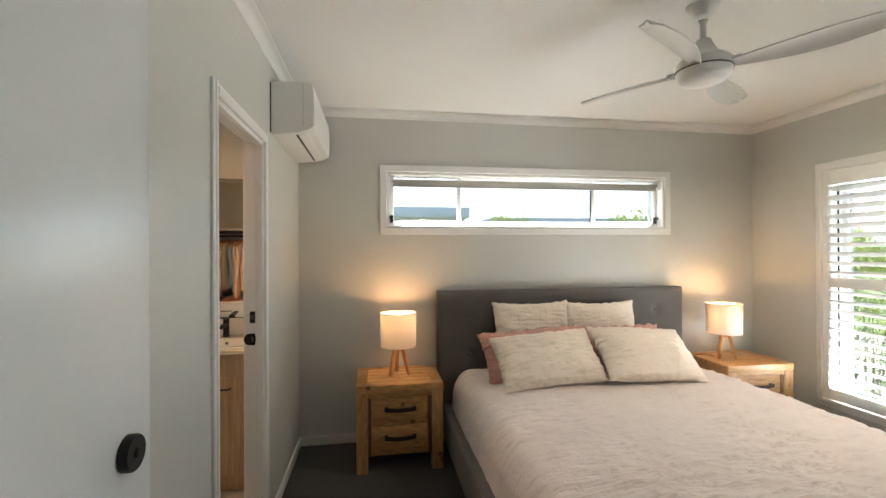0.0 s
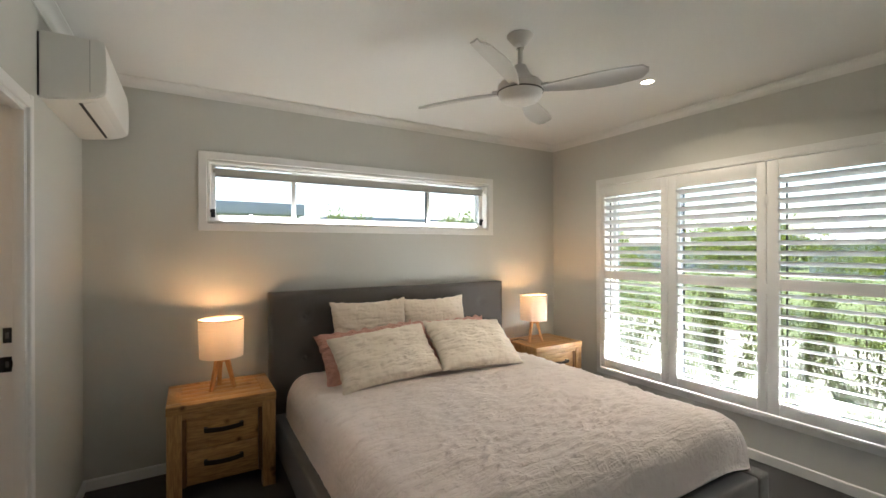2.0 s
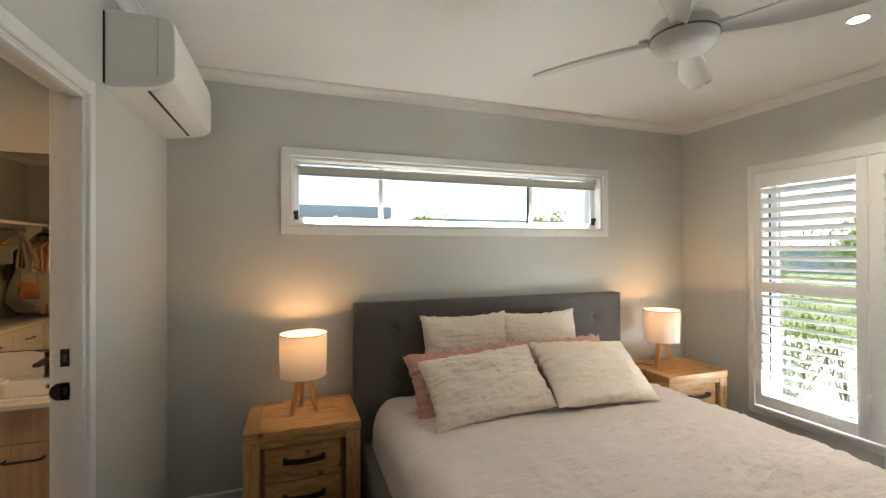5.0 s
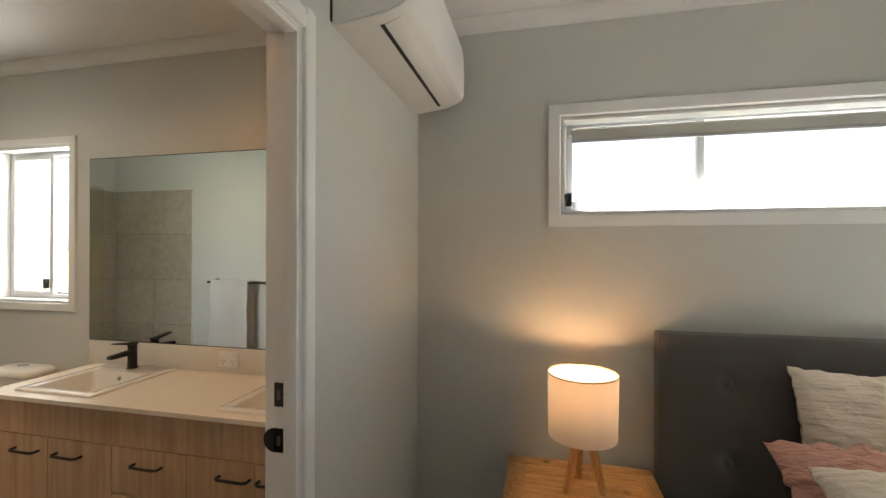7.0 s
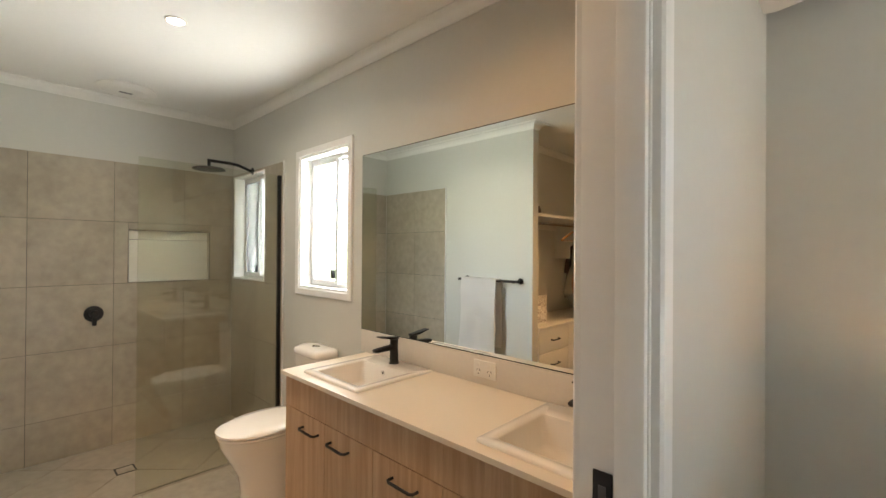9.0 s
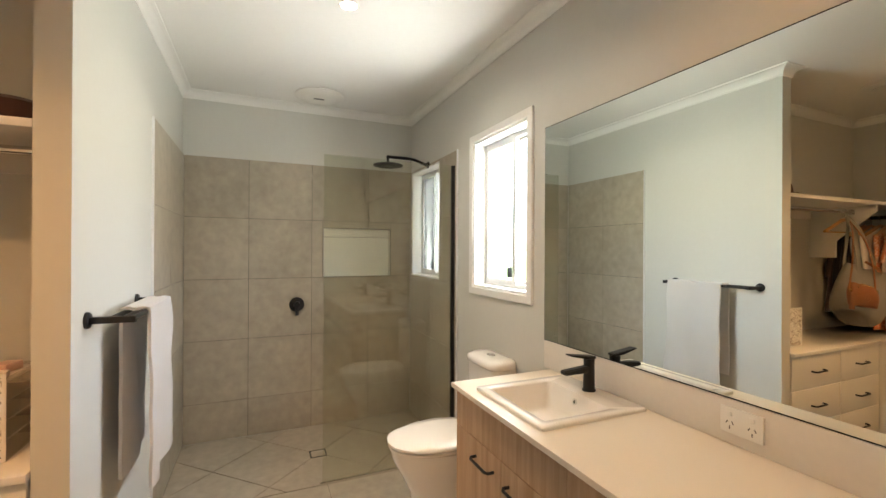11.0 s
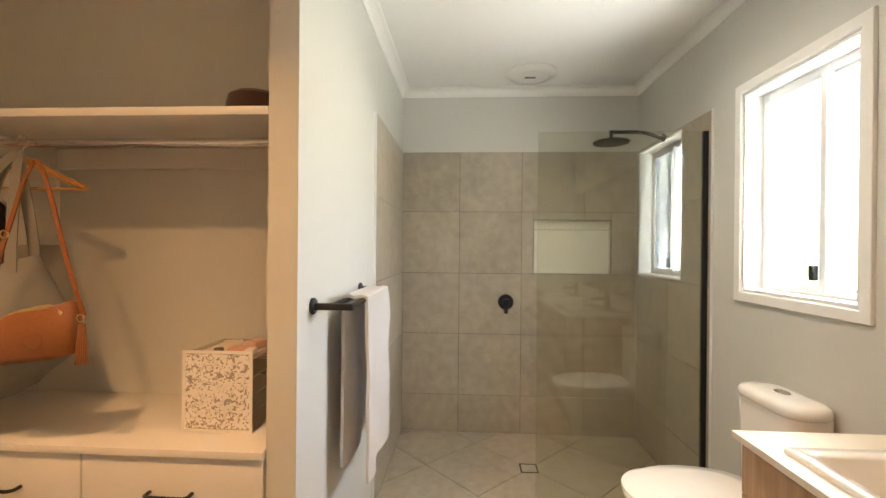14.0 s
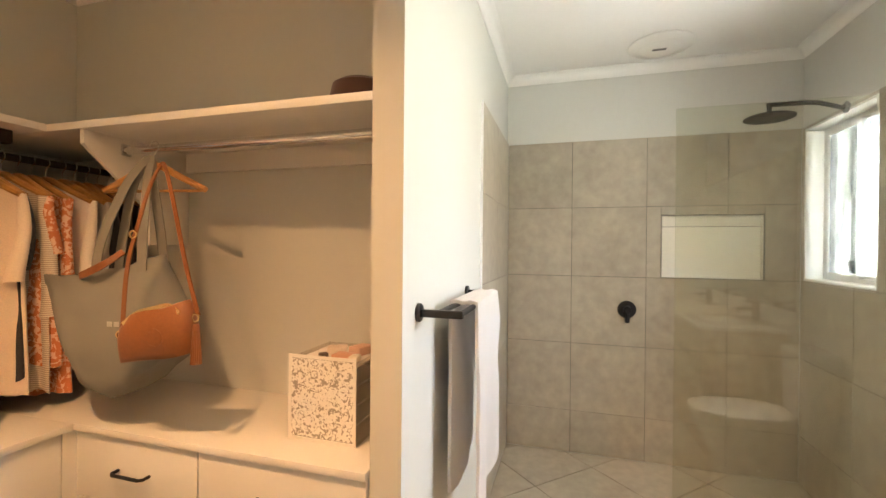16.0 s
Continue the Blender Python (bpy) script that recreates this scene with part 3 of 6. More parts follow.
part("flap", prism([(0.143, 0.0055), (0.157, 0.008), (0.199, 0.026), (0.2165, 0.044), (0.2145, 0.046), (0.197, 0.032), (0.156, 0.014), (0.143, 0.010)], "y", 0.05, 0.77), PLASTIC, ac, "white air flap")
part("end_seam", prism([(0.176, 0.05), (0.1785, 0.05), (0.1785, 0.285), (0.176, 0.285)], "y", -0.0008, 0.004), mat("seam_grey", (0.4, 0.39, 0.37), 0.6), ac)
# dark sheet showing round the edges as the shadow line against the wall
part("back_plate", box(-0.0005, 0.006, -0.003, 0.823, 0.006, 0.28), SHADOWLINE, ac)
part("indicator", box(0.2352, 0.2368, 0.70, 0.715, 0.10, 0.106), mat("badge_grey", (0.5, 0.5, 0.5), 0.4), ac)

# ---- ceiling fan ----
FANW = mat("fan_white", (0.62, 0.61, 0.58), 0.42, vary=0.02)
fan = thing("ceiling_fan", pose(1.346, 2.328, H), "white four-bladed ceiling fan on a short rod", "ceiling fan")
part("canopy", lathe([(0, -0.0005), (0.068, -0.0005), (0.068, -0.006), (0.062, -0.014), (0.036, -0.044), (0.026, -0.050), (0.018, -0.052), (0, -0.052)], 32), FANW, fan)
part("collar", lathe([(0.011, -0.046), (0.020, -0.052), (0.020, -0.066), (0.011, -0.068)], 20), CHROME, fan)
part("rod", tube([(0, 0, -0.045), (0, 0, -0.22)], 0.0125, 16), FANW, fan)
motor = part("motor_housing", moved(lathe([(0.013, -0.135), (0.030, -0.142), (0.042, -0.170), (0.062, -0.205), (0.098, -0.226), (0.114, -0.244), (0.116, -0.268), (0.114, -0.286), (0, -0.286)], 40), pose(0, 0, -0.012)), FANW, fan)
part("seam_ring", moved(lathe([(0.1145, -0.2765), (0.1175, -0.278), (0.1175, -0.2825), (0.1135, -0.284)], 40), pose(0, 0, -0.012)), mat("fan_seam", (0.10, 0.09, 0.08), 0.5), motor)
part("diffuser", moved(lathe([(0.112, -0.286), (0.109, -0.304), (0.094, -0.324), (0.06, -0.338), (0, -0.343)], 40), pose(0, 0, -0.012)), mat("fan_diffuser", (0.7, 0.69, 0.67), 0.3), fan, "frosted white cover under the motor")


def blade_sheet():
    def fn(u, v):
        r = 0.10 + 0.50 * u
        chord = 0.048 + 0.066 * math.sin(min(u * 1.25, 1) * math.pi * 0.62) * (1 - 0.35 * max(0, u - 0.75) / 0.25)
        tip = max(0, (u - 0.93) / 0.07)
        chord *= math.sqrt(max(0.06, 1 - tip * tip))
        s = (v - 0.5)
        return Vector((r, s * chord + 0.018 * math.sin(u * math.pi), -0.262 - s * chord * 0.30 - 0.012 * s * s * 4))
    return surface(fn, 20, 6, thick=0.006)


for k in range(4):
    b = part("blade", moved(blade_sheet(), pose(0, 0, -0.012) @ Matrix.Rotation(radians(-57 + 90 * k), 4, "Z")), FANW, fan, "white moulded fan blade")
    part("blade_bracket", moved(box(0.085, 0.15, -0.022, 0.022, -0.266, -0.256, 0.003), pose(0, 0, -0.012) @ Matrix.Rotation(radians(-57 + 90 * k), 4, "Z")), FANW, b)


# ---- lights in the ceiling ----
def downlight(x, y, power, colour, lit, label, glow=4.0, beam=150):
    root = thing("downlight", pose(x, y, H), label, "downlight", group="ceiling downlights")
    part("trim_ring", lathe([(0.048, 0.0), (0.048, -0.003), (0.044, -0.007), (0.037, -0.007), (0.035, -0.003), (0.035, 0.0)], 32), PLASTIC, root)
    part("lens", lathe([(0.0352, -0.0005), (0.0352, -0.0035), (0, -0.0038)], 32), mat("downlight_lens", (0.9, 0.9, 0.9), 0.4, emit=colour, power=glow if lit else 0), root, "glowing frosted lens")
    if power:
        lamp("downlight_lamp", "AREA", x, y, H - 0.012, power, colour, 0.10, aim=(x, y + 0.0001, 0), spread=beam)
    return root


WARM = (1.0, 0.54, 0.235)
NEUTRAL = (1.0, 0.86, 0.68)
downlight(2.469, 2.364, 0.9, NEUTRAL, True, "lit recessed white ceiling downlight")
downlight(-2.902, 3.02, 0.50, NEUTRAL, True, "lit recessed white ceiling downlight")
downlight(-1.42, 3.02, 0.37, WARM, True, "lit recessed warm ceiling downlight")
downlight(-1.40, 1.75, 1.15, WARM, True, "lit recessed warm ceiling downlight in the robe", beam=125)

# ---- bed ----
GREYCLOTH = mat("grey_upholstery", (0.115, 0.105, 0.098), 0.9, vary=0.10, scale=5, fine=500, bump=0.5, bump_scale=1400, sheen=0.25)
SHEET = mat("white_sheet", (0.74, 0.72, 0.70), 0.9, vary=0.03, bump=0.2, bump_scale=60)


def muslin(name, colour, along=(14, 95, 14), strength=1.0, mottle=0.8):
    m = mat(name, colour, 0.95, vary=0.05, scale=6, fine=260, sheen=0.15)
    t = m.node_tree
    p = t.nodes["Principled BSDF"]
    co, mp = t.nodes.new("ShaderNodeTexCoord"), t.nodes.new("ShaderNodeMapping")
    mp.inputs["Scale"].default_value = along
    t.links.new(co.outputs["Object"], mp.inputs["Vector"])
    a, b = t.nodes.new("ShaderNodeTexNoise"), t.nodes.new("ShaderNodeTexNoise")
    a.inputs["Scale"].default_value, a.inputs["Detail"].default_value, a.inputs["Distortion"].default_value = 1.0, 4, 0.5
    b.inputs["Scale"].default_value, b.inputs["Detail"].default_value, b.inputs["Distortion"].default_value = 24, 3, 1.2
    t.links.new(mp.outputs[0], a.inputs["Vector"])
    t.links.new(co.outputs["Object"], b.inputs["Vector"])
    s = t.nodes.new("ShaderNodeMath")
    s.operation = "MULTIPLY_ADD"
    s.inputs[1].default_value = mottle
    t.links.new(b.outputs[0], s.inputs[0])
    t.links.new(a.outputs[0], s.inputs[2])
    bp = t.nodes.new("ShaderNodeBump")
    bp.inputs["Strength"].default_value, bp.inputs["Distance"].default_value = strength, 0.02
    t.links.new(s.outputs[0], bp.inputs["Height"])
    t.links.new(bp.outputs[0], p.inputs["Normal"])
    return m


DUVET = muslin("crinkled_muslin", (0.88, 0.79, 0.755), (10, 70, 10), 0.6, 0.7)
CREAM = muslin("cream_muslin", (0.91, 0.81, 0.69), (7, 7, 75), 0.42, 0.6)
PINK = muslin("pink_muslin", (0.70, 0.38, 0.30), (20, 20, 60), 1.0, 0.6)

BX0, BX1, BY0, BY1 = 0.39, 2.49, 1.69, 3.88
bed = thing("bed", pose((BX0 + BX1) / 2, 0, 0), "king bed with grey upholstered frame and buttoned headboard", "bed")
hw = (BX1 - BX0) / 2


def headboard_face(u, v):
    x, z = -1.08 + 2.106 * u, 0.03 + 1.135 * v
    d = 0.0
    for bx in (-0.83, -0.30, 0.245, 0.775):
        for bz in (0.67, 0.98):
            d += 0.022 * math.exp(-((x - bx) ** 2 + (z - bz) ** 2) / 0.0016)
    edge = min(x + 1.08, 1.026 - x, 1.165 - z)
    d += 0.018 * max(0, 1 - edge / 0.03) ** 2
    return Vector((x, BY1 - 0.004 + d, z))


part("headboard_padding", surface(headboard_face, 150, 80), GREYCLOTH, bed, "grey fabric headboard front with sunken buttons")
part("headboard", box(-1.08, 1.026, BY1 + 0.013, YN - 0.014, 0.03, 1.165, 0.012, 3), GREYCLOTH, bed)
for bx in (-0.83, -0.30, 0.245, 0.775):
    for bz in (0.67, 0.98):
        part("button", moved(lathe([(0, 0.006), (0.008, 0.005), (0.013, 0.0), (0.013, -0.004), (0, -0.004)], 14), pose(bx, BY1 + 0.012, bz, 90, 0, 0)), GREYCLOTH, bed)
part("piping", tube([(-1.072, BY1 + 0.008, 0.04), (-1.072, BY1 + 0.008, 1.157), (1.018, BY1 + 0.008, 1.157), (1.018, BY1 + 0.008, 0.04)], 0.004, 8), GREYCLOTH, bed)
part("side_rail", box(-hw, -hw + 0.11, BY0, BY1 - 0.01, 0.05, 0.30, 0.018, 3), GREYCLOTH, bed)
part("side_rail", box(hw - 0.11, hw, BY0, BY1 - 0.01, 0.05, 0.30, 0.018, 3), GREYCLOTH, bed)
part("foot_rail", box(-hw + 0.11, hw - 0.11, BY0, BY0 + 0.10, 0.05, 0.30, 0.018, 3), GREYCLOTH, bed)
part("slat_base", box(-hw + 0.11, hw - 0.11, BY0 + 0.10, BY1 - 0.02, 0.20, 0.27), GREYCLOTH, bed)
for lx in (-hw + 0.07, hw - 0.07):
    for ly in (BY0 + 0.06, BY1 - 0.12):
        part("leg", tube([(lx, ly, 0), (lx, ly, 0.06)], 0.025, 12, radii=[0.022, 0.027]), BLACK, bed)

mattress = tagged(finish("mattress", box(-0.925, 0.925, 1.80, 3.865, 0.27, 0.545, 0.05, 4), SHEET), "white-sheeted king mattress on the grey bed base", "mattress")
mattress.location = (1.44, 0, 0)


def duvet_point(u, v):
    """Cloth coordinates to a draped sheet."""
    s = -1.20 + 2.40 * u
    q = 1.50 + 2.26 * v
    wob = noise.noise(Vector((s * 2.1, q * 2.3, 3.0)))
    half, r = 0.985, 0.13
    a = abs(s)

    def drape(d, r):
        if d <= 0:
            return d, 0.0
        an = min(d / r, math.pi / 2)
        out, dn = r * math.sin(an), r * (1 - math.cos(an))
        if d > r * math.pi / 2:
            dn += d - r * math.pi / 2
            out += 0.06 * (d - r * math.pi / 2)
        return out, dn

    ox, dx = drape(a - half + r, r)
    oy, dy = drape(1.765 + r - q, r)
    x = math.copysign(half - r + ox, s)
    y = 1.765 + r - oy
    drop = (dx ** 2.4 + dy ** 2.4) ** (1 / 2.4)
    lim = 0.30 + 0.012 * wob
    drop = lim * math.tanh(drop / lim * 1.15) if drop > 0 else 0
    head = max(0.0, (q - 3.45) / 0.31)
    puff = 0.055 * (1 - (a / 1.1) ** 4) + 0.018 * noise.noise(Vector((s * 3.2, q * 3.0, 0))) + 0.008 * noise.noise(Vector((s * 8, q * 9, 5)))
    fold = noise.noise(Vector((s * 5 + 2.5 * noise.noise(Vector((s * 2, q * 2, 9))), q * 17, 1.7)))
    crease = 0.018 * (1 - min(1, abs(fold) * 4.5)) * max(0, noise.noise(Vector((s * 1.8, q * 1.7, 4))) + 0.35)
    fine = 0.008 * noise.noise(Vector((s * 9, q * 38, 2))) + 0.003 * noise.noise(Vector((s * 28, q * 30, 6)))
    calm = max(0.25, 1 - drop * 9)
    crease *= calm
    z = 0.555 + puff * (1 - 0.5 * head) - drop + crease + fine
    side = 1 if drop > 0.04 else 0
    x += math.copysign(side * 0.007 * noise.noise(Vector((q * 7, drop * 6, 8))), s)
    y += side * 0.008 * noise.noise(Vector((s * 7, drop * 6, 12))) + 0.012 * noise.noise(Vector((s * 5, 2, 2))) * head
    return Vector((1.44 + x, y, z))


tagged(finish("duvet", surface(duvet_point, 230, 220, thick=0.02), DUVET, smooth=60), "pale pink-white crinkled muslin duvet spread over the bed", "duvet")


def pillow(name, m, w, h, t, material, label, seed, frill=0.0):
    def shell(side):
        def fn(u, v):
            a, b = 2 * u - 1, 2 * v - 1
            pinch = 1 - 0.07 * (1 - b * b) * abs(a) ** 3 - 0.0
            pinch2 = 1 - 0.09 * (1 - a * a) * abs(b) ** 3
            body = max(0.0, (1 - abs(a) ** 3.2) * (1 - abs(b) ** 3.2)) ** 0.55
            wr = noise.noise(Vector((a * 3 + seed, b * 3, side))) * 0.2 + noise.noise(Vector((a * 3 + seed, b * 15, side + 4))) * 0.11 + noise.noise(Vector((a * 13 + seed, b * 9, side + 8))) * 0.05
            edge = 0.010 * noise.noise(Vector((a * 8 + seed, b * 8, 7)))
            return Vector((a * w / 2 * pinch + edge, side * (t / 2 * body * (1 + wr) + 0.002), b * h / 2 * pinch2 + edge + frill * math.sin(a * 24 + seed) * abs(b) ** 12))
        return surface(fn, 84, 72)
    bm = shell(-1)
    join(bm, shell(1))
    bmesh.ops.remove_doubles(bm, verts=bm.verts, dist=0.0035)
    ob = tagged(finish(name, bm, material, smooth=70), label, "pillow", group="pillows on the bed")
    ob.matrix_world = m
    return ob


def leaning(x0, y0, z0, x1, y1, z1, twist=0.0, roll=0.0):
    """A pose with its foot's middle at the first place and its head's middle at the second."""
    up = Vector((x1 - x0, y1 - y0, z1 - z0))
    c = Vector((x0, y0, z0)) + up / 2
    zax = up.normalized()
    xax = Vector((math.cos(radians(twist)), math.sin(radians(twist)), math.tan(radians(roll))))
    xax = (xax - zax * xax.dot(zax)).normalized()
    yax = zax.cross(xax)
    return Matrix.Translation(c) @ Matrix((xax, yax, zax)).transposed().to_4x4()


pillow("pillow", leaning(1.08, 3.70, 0.60, 1.08, 3.815, 1.075), 0.62, 0.50, 0.15, CREAM, "cream crinkled muslin pillow upright against the headboard", 1)
pillow("pillow", leaning(1.655, 3.70, 0.60, 1.655, 3.815, 1.065), 0.60, 0.49, 0.15, CREAM, "cream crinkled muslin pillow upright against the headboard", 5)
pillow("pillow", leaning(1.00, 3.37, 0.60, 0.98, 3.60, 0.88, 0, 1), 0.76, 0.42, 0.15, PINK, "dusty pink muslin pillow with a loose hem", 9, 0.009)
pillow("pillow", leaning(1.68, 3.40, 0.60, 1.68, 3.63, 0.88, 0, -1), 0.74, 0.42, 0.15, PINK, "dusty pink muslin pillow with a loose hem", 14, 0.009)
pillow("pillow", leaning(1.02, 3.17, 0.635, 1.00, 3.44, 0.885, -3), 0.72, 0.42, 0.17, CREAM, "cream crinkled muslin pillow leaning in front", 21)
pillow("pillow", leaning(1.68, 3.10, 0.645, 1.70, 3.43, 0.905, 2, -1.5), 0.70, 0.45, 0.17, CREAM, "cream crinkled muslin pillow leaning in front", 30)

# ---- bedside tables ----
ACACIA_X = wood("acacia_across", (0.56, 0.33, 0.13), (0.28, 0.13, 0.04), 0.4, (1.2, 9, 9), knots=7)
ACACIA_Z = wood("acacia_upright", (0.54, 0.32, 0.13), (0.28, 0.13, 0.04), 0.4, (9, 9, 1.2), knots=6)
ACACIA_DARK = wood("acacia_dark", (0.20, 0.095, 0.032), (0.10, 0.045, 0.016), 0.4, (9, 9, 1.2))
IRON = mat("dark_iron", (0.035, 0.028, 0.024), 0.5, metal=0.5, vary=0.2)


def bedside(x0, y0, w=0.58, d=0.46, h=0.585):
    root = thing("bedside_table", pose(x0, y0, 0), "honey-coloured knotty acacia bedside table with two drawers", "bedside table", group="bedside tables")
    ft = 0.075
    for lx in (0, w - ft):
        for ly in (0, d - ft):
            part("leg", box(lx, lx + ft, ly, ly + ft, 0, h - 0.05, 0.004), ACACIA_Z, root)
    part("top_frame", box(-0.003, w + 0.003, -0.004, 0.07, h - 0.05, h, 0.003), ACACIA_X, root)
    part("top_frame", box(-0.003, w + 0.003, d - 0.066, d, h - 0.05, h, 0.003), ACACIA_X, root)
    part("top_frame", box(-0.003, 0.07, 0.0705, d - 0.0665, h - 0.05, h, 0.003), ACACIA_Z, root)
    part("top_frame", box(w - 0.07, w + 0.003, 0.0705, d - 0.0665, h - 0.05, h, 0.003), ACACIA_Z, root)
    n = 4
    for k in range(n):
        y = 0.071 + (d - 0.138) * k / n
        part("top_plank", box(0.0705, w - 0.0705, y, y + (d - 0.138) / n - 0.0006, h - 0.046, h - 0.0015, 0.001), ACACIA_X, root)
    part("front_rail", box(ft, w - ft, 0.004, 0.05, h - 0.085, h - 0.051, 0.002), ACACIA_X, root)
    for sx in (0.008, w - 0.028):
        part("side_panel", box(sx, sx + 0.02, ft, d - ft, 0.12, h - 0.051), ACACIA_Z, root)
    part("back_panel", box(ft, w - ft, d - 0.03, d - 0.012, 0.12, h - 0.051), ACACIA_X, root)
    part("bottom_panel", box(ft, w - ft, 0.03, d - 0.03, 0.105, 0.12), ACACIA_X, root)
    part("inner_stile", box(ft, ft + 0.022, 0.014, 0.05, 0.105, h - 0.086, 0.002), ACACIA_DARK, root)
    part("inner_stile", box(w - ft - 0.022, w - ft, 0.014, 0.05, 0.105, h - 0.086, 0.002), ACACIA_DARK, root)
    part("bead", box(ft + 0.0225, w - ft - 0.0225, 0.014, 0.05, h - 0.0885, h - 0.0855, 0.001), ACACIA_DARK, root)
    for z0, z1 in ((0.122, 0.305), (0.311, 0.495)):
        dr = part("drawer", box(ft + 0.026, w - ft - 0.026, 0.018, d - 0.06, z0, z1, 0.003), ACACIA_X, root, "knotty drawer front")
        zc = (z0 + z1) / 2 + 0.02
        hd = surface(lambda u, v, zc=zc: Vector((w / 2 - 0.105 + 0.21 * u, -0.014 - 0.006 * math.sin(math.pi * u), zc - 0.007 * math.sin(math.pi * u) + 0.026 * (v - 0.5))), 12, 2, thick=0.008)
        for k in (-1, 1):
            box(w / 2 + k * 0.095 - 0.01, w / 2 + k * 0.095 + 0.01, -0.012, 0.019, zc - 0.011, zc + 0.011, 0.002, bm=hd)
        part("handle", hd, IRON, dr, "dark iron bar handle")
    return root


tab1 = bedside(-0.244, 3.49)
tab2 = copy_thing(tab1, pose(2.535, 3.49, 0))
tagged(tab2, "honey-coloured knotty acacia bedside table beneath the far lamp")

# ---- bedside lamps ----
SHADE = mat("lamp_shade_linen", (0.82, 0.77, 0.72), 0.9, vary=0.04, fine=500, bump=0.2, bump_scale=1200, through_light=0.33)
OAK = wood("lamp_oak", (0.55, 0.30, 0.12), (0.33, 0.16, 0.06), 0.4, (9, 9, 1))
BULB = mat("warm_bulb", (1, 0.9, 0.75), 0.4, emit=(1.0, 0.7, 0.4), power=3)


def bedside_lamp(x, y, z, turn):
    root = thing("table_lamp", pose(x, y, z, 0, 0, turn), "lit white drum-shade table lamp on timber tripod legs", "table lamp", group="bedside lamps")
    sh = lathe([(0.127, 0.205), (0.131, 0.445), (0.1295, 0.445), (0.1255, 0.205), (0.127, 0.205)], 48)
    shade = part("shade", sh, SHADE, root, "glowing off-white fabric drum shade")
    part("rim", lathe([(0.1305, 0.441), (0.132, 0.443), (0.132, 0.447), (0.129, 0.447), (0.129, 0.443)], 48), mat("shade_rim", (0.25, 0.20, 0.15), 0.8), shade, "dark bound rim")
    for k in range(3):
        a = radians(90 + 120 * k)
        c, s = math.cos(a), math.sin(a)
        m = Matrix.Rotation(a, 4, "Z")
        leg = prism([(0.008, 0.225), (0.040, 0.225), (0.088, 0.0), (0.068, 0.0)], "y", -0.012, 0.012)
        bmesh.ops.bevel(leg, geom=leg.edges[:], offset=0.003, segments=2, affect="EDGES")
        part("leg", moved(leg, m), OAK, root)
    part("hub", lathe([(0, 0.17), (0.02, 0.17), (0.022, 0.222), (0.016, 0.236), (0, 0.236)], 20), OAK, root)
    part("bulb_holder", tube([(0, 0, 0.23), (0, 0, 0.335)], 0.016, 16), PLASTIC, root)
    part("bulb", moved(lathe([(0, 0.335), (0.018, 0.330), (0.028, 0.312), (0.027, 0.298), (0.014, 0.284), (0, 0.284)], 20), pose(0, 0, 0.05)), BULB, root, "glowing warm bulb")
    part("spider", tube([(-0.129, 0, 0.245), (0, 0, 0.238), (0.129, 0, 0.245)], 0.002, 6), CHROME, root)
    lamp("lamp_glow", "POINT", x, y, z + 0.402, 0.32, (1.0, 0.54, 0.235), 0.02)
    return root


bedside_lamp(0.048, 3.73, 0.586, 8)
bedside_lamp(2.722, 3.73, 0.586, -12)
cord = tagged(finish("lamp_cord", tube([(2.66, 3.76, 0.592), (2.6, 3.80, 0.605), (2.545, 3.84, 0.59), (2.515, 3.90, 0.53), (2.512, 3.97, 0.32), (2.512, 3.98, 0.10)], 0.003, 6), mat("brown_cord", (0.05, 0.035, 0.03), 0.6)), "thin dark lamp cord trailing over the bedside table", "cord")


# ---- ensuite: tiles ----
TILE = mat("grey_stone_tile", (0.37, 0.325, 0.255), 0.34, vary=0.20, scale=1.9, fine=16, bump=0.03, bump_scale=120, per_object=0.05)
GROUT = mat("grout", (0.10, 0.09, 0.08), 0.95, vary=0.1)
CERAMIC = mat("white_ceramic", (0.80, 0.78, 0.74), 0.12, vary=0.01, coat=0.3)
STONE = mat("cream_stone_top", (0.74, 0.68, 0.58), 0.35, vary=0.03, scale=4, fine=500)
OAKV = wood("oak_laminate", (0.52, 0.36, 0.23), (0.36, 0.23, 0.13), 0.45, (26, 26, 1.1), per_object=0.05, ring=1.6)
SPLASH = mat("splashback", (0.70, 0.66, 0.60), 0.3, vary=0.03, scale=3)
GAP = 0.0014


def clip(poly, n, c):
    """Keeps the part of a polygon where n . p <= c."""
    out = []
    for k in range(len(poly)):
        p, q = poly[k], poly[(k + 1) % len(poly)]
        dp, dq = n[0] * p[0] + n[1] * p[1] - c, n[0] * q[0] + n[1] * q[1] - c
        if dp <= 0:
            out.append(p)
        if (dp < 0 < dq) or (dq < 0 < dp):
            f = dp / (dp - dq)
            out.append((p[0] + (q[0] - p[0]) * f, p[1] + (q[1] - p[1]) * f))
    return out


def rest(r, h):
    """What is left of the rectangle r = (u0, u1, z0, z1) outside h."""
    u0, u1, z0, z1 = r
    a0, a1, b0, b1 = max(u0, h[0]), min(u1, h[1]), max(z0, h[2]), min(z1, h[3])
    if a0 >= a1 or b0 >= b1:
        return [r]
    cut = [(u0, a0, z0, z1), (a1, u1, z0, z1), (a0, a1, z0, b0), (a0, a1, b1, z1)]
    return [c for c in cut if c[1] - c[0] > 0.006 and c[3] - c[2] > 0.006]


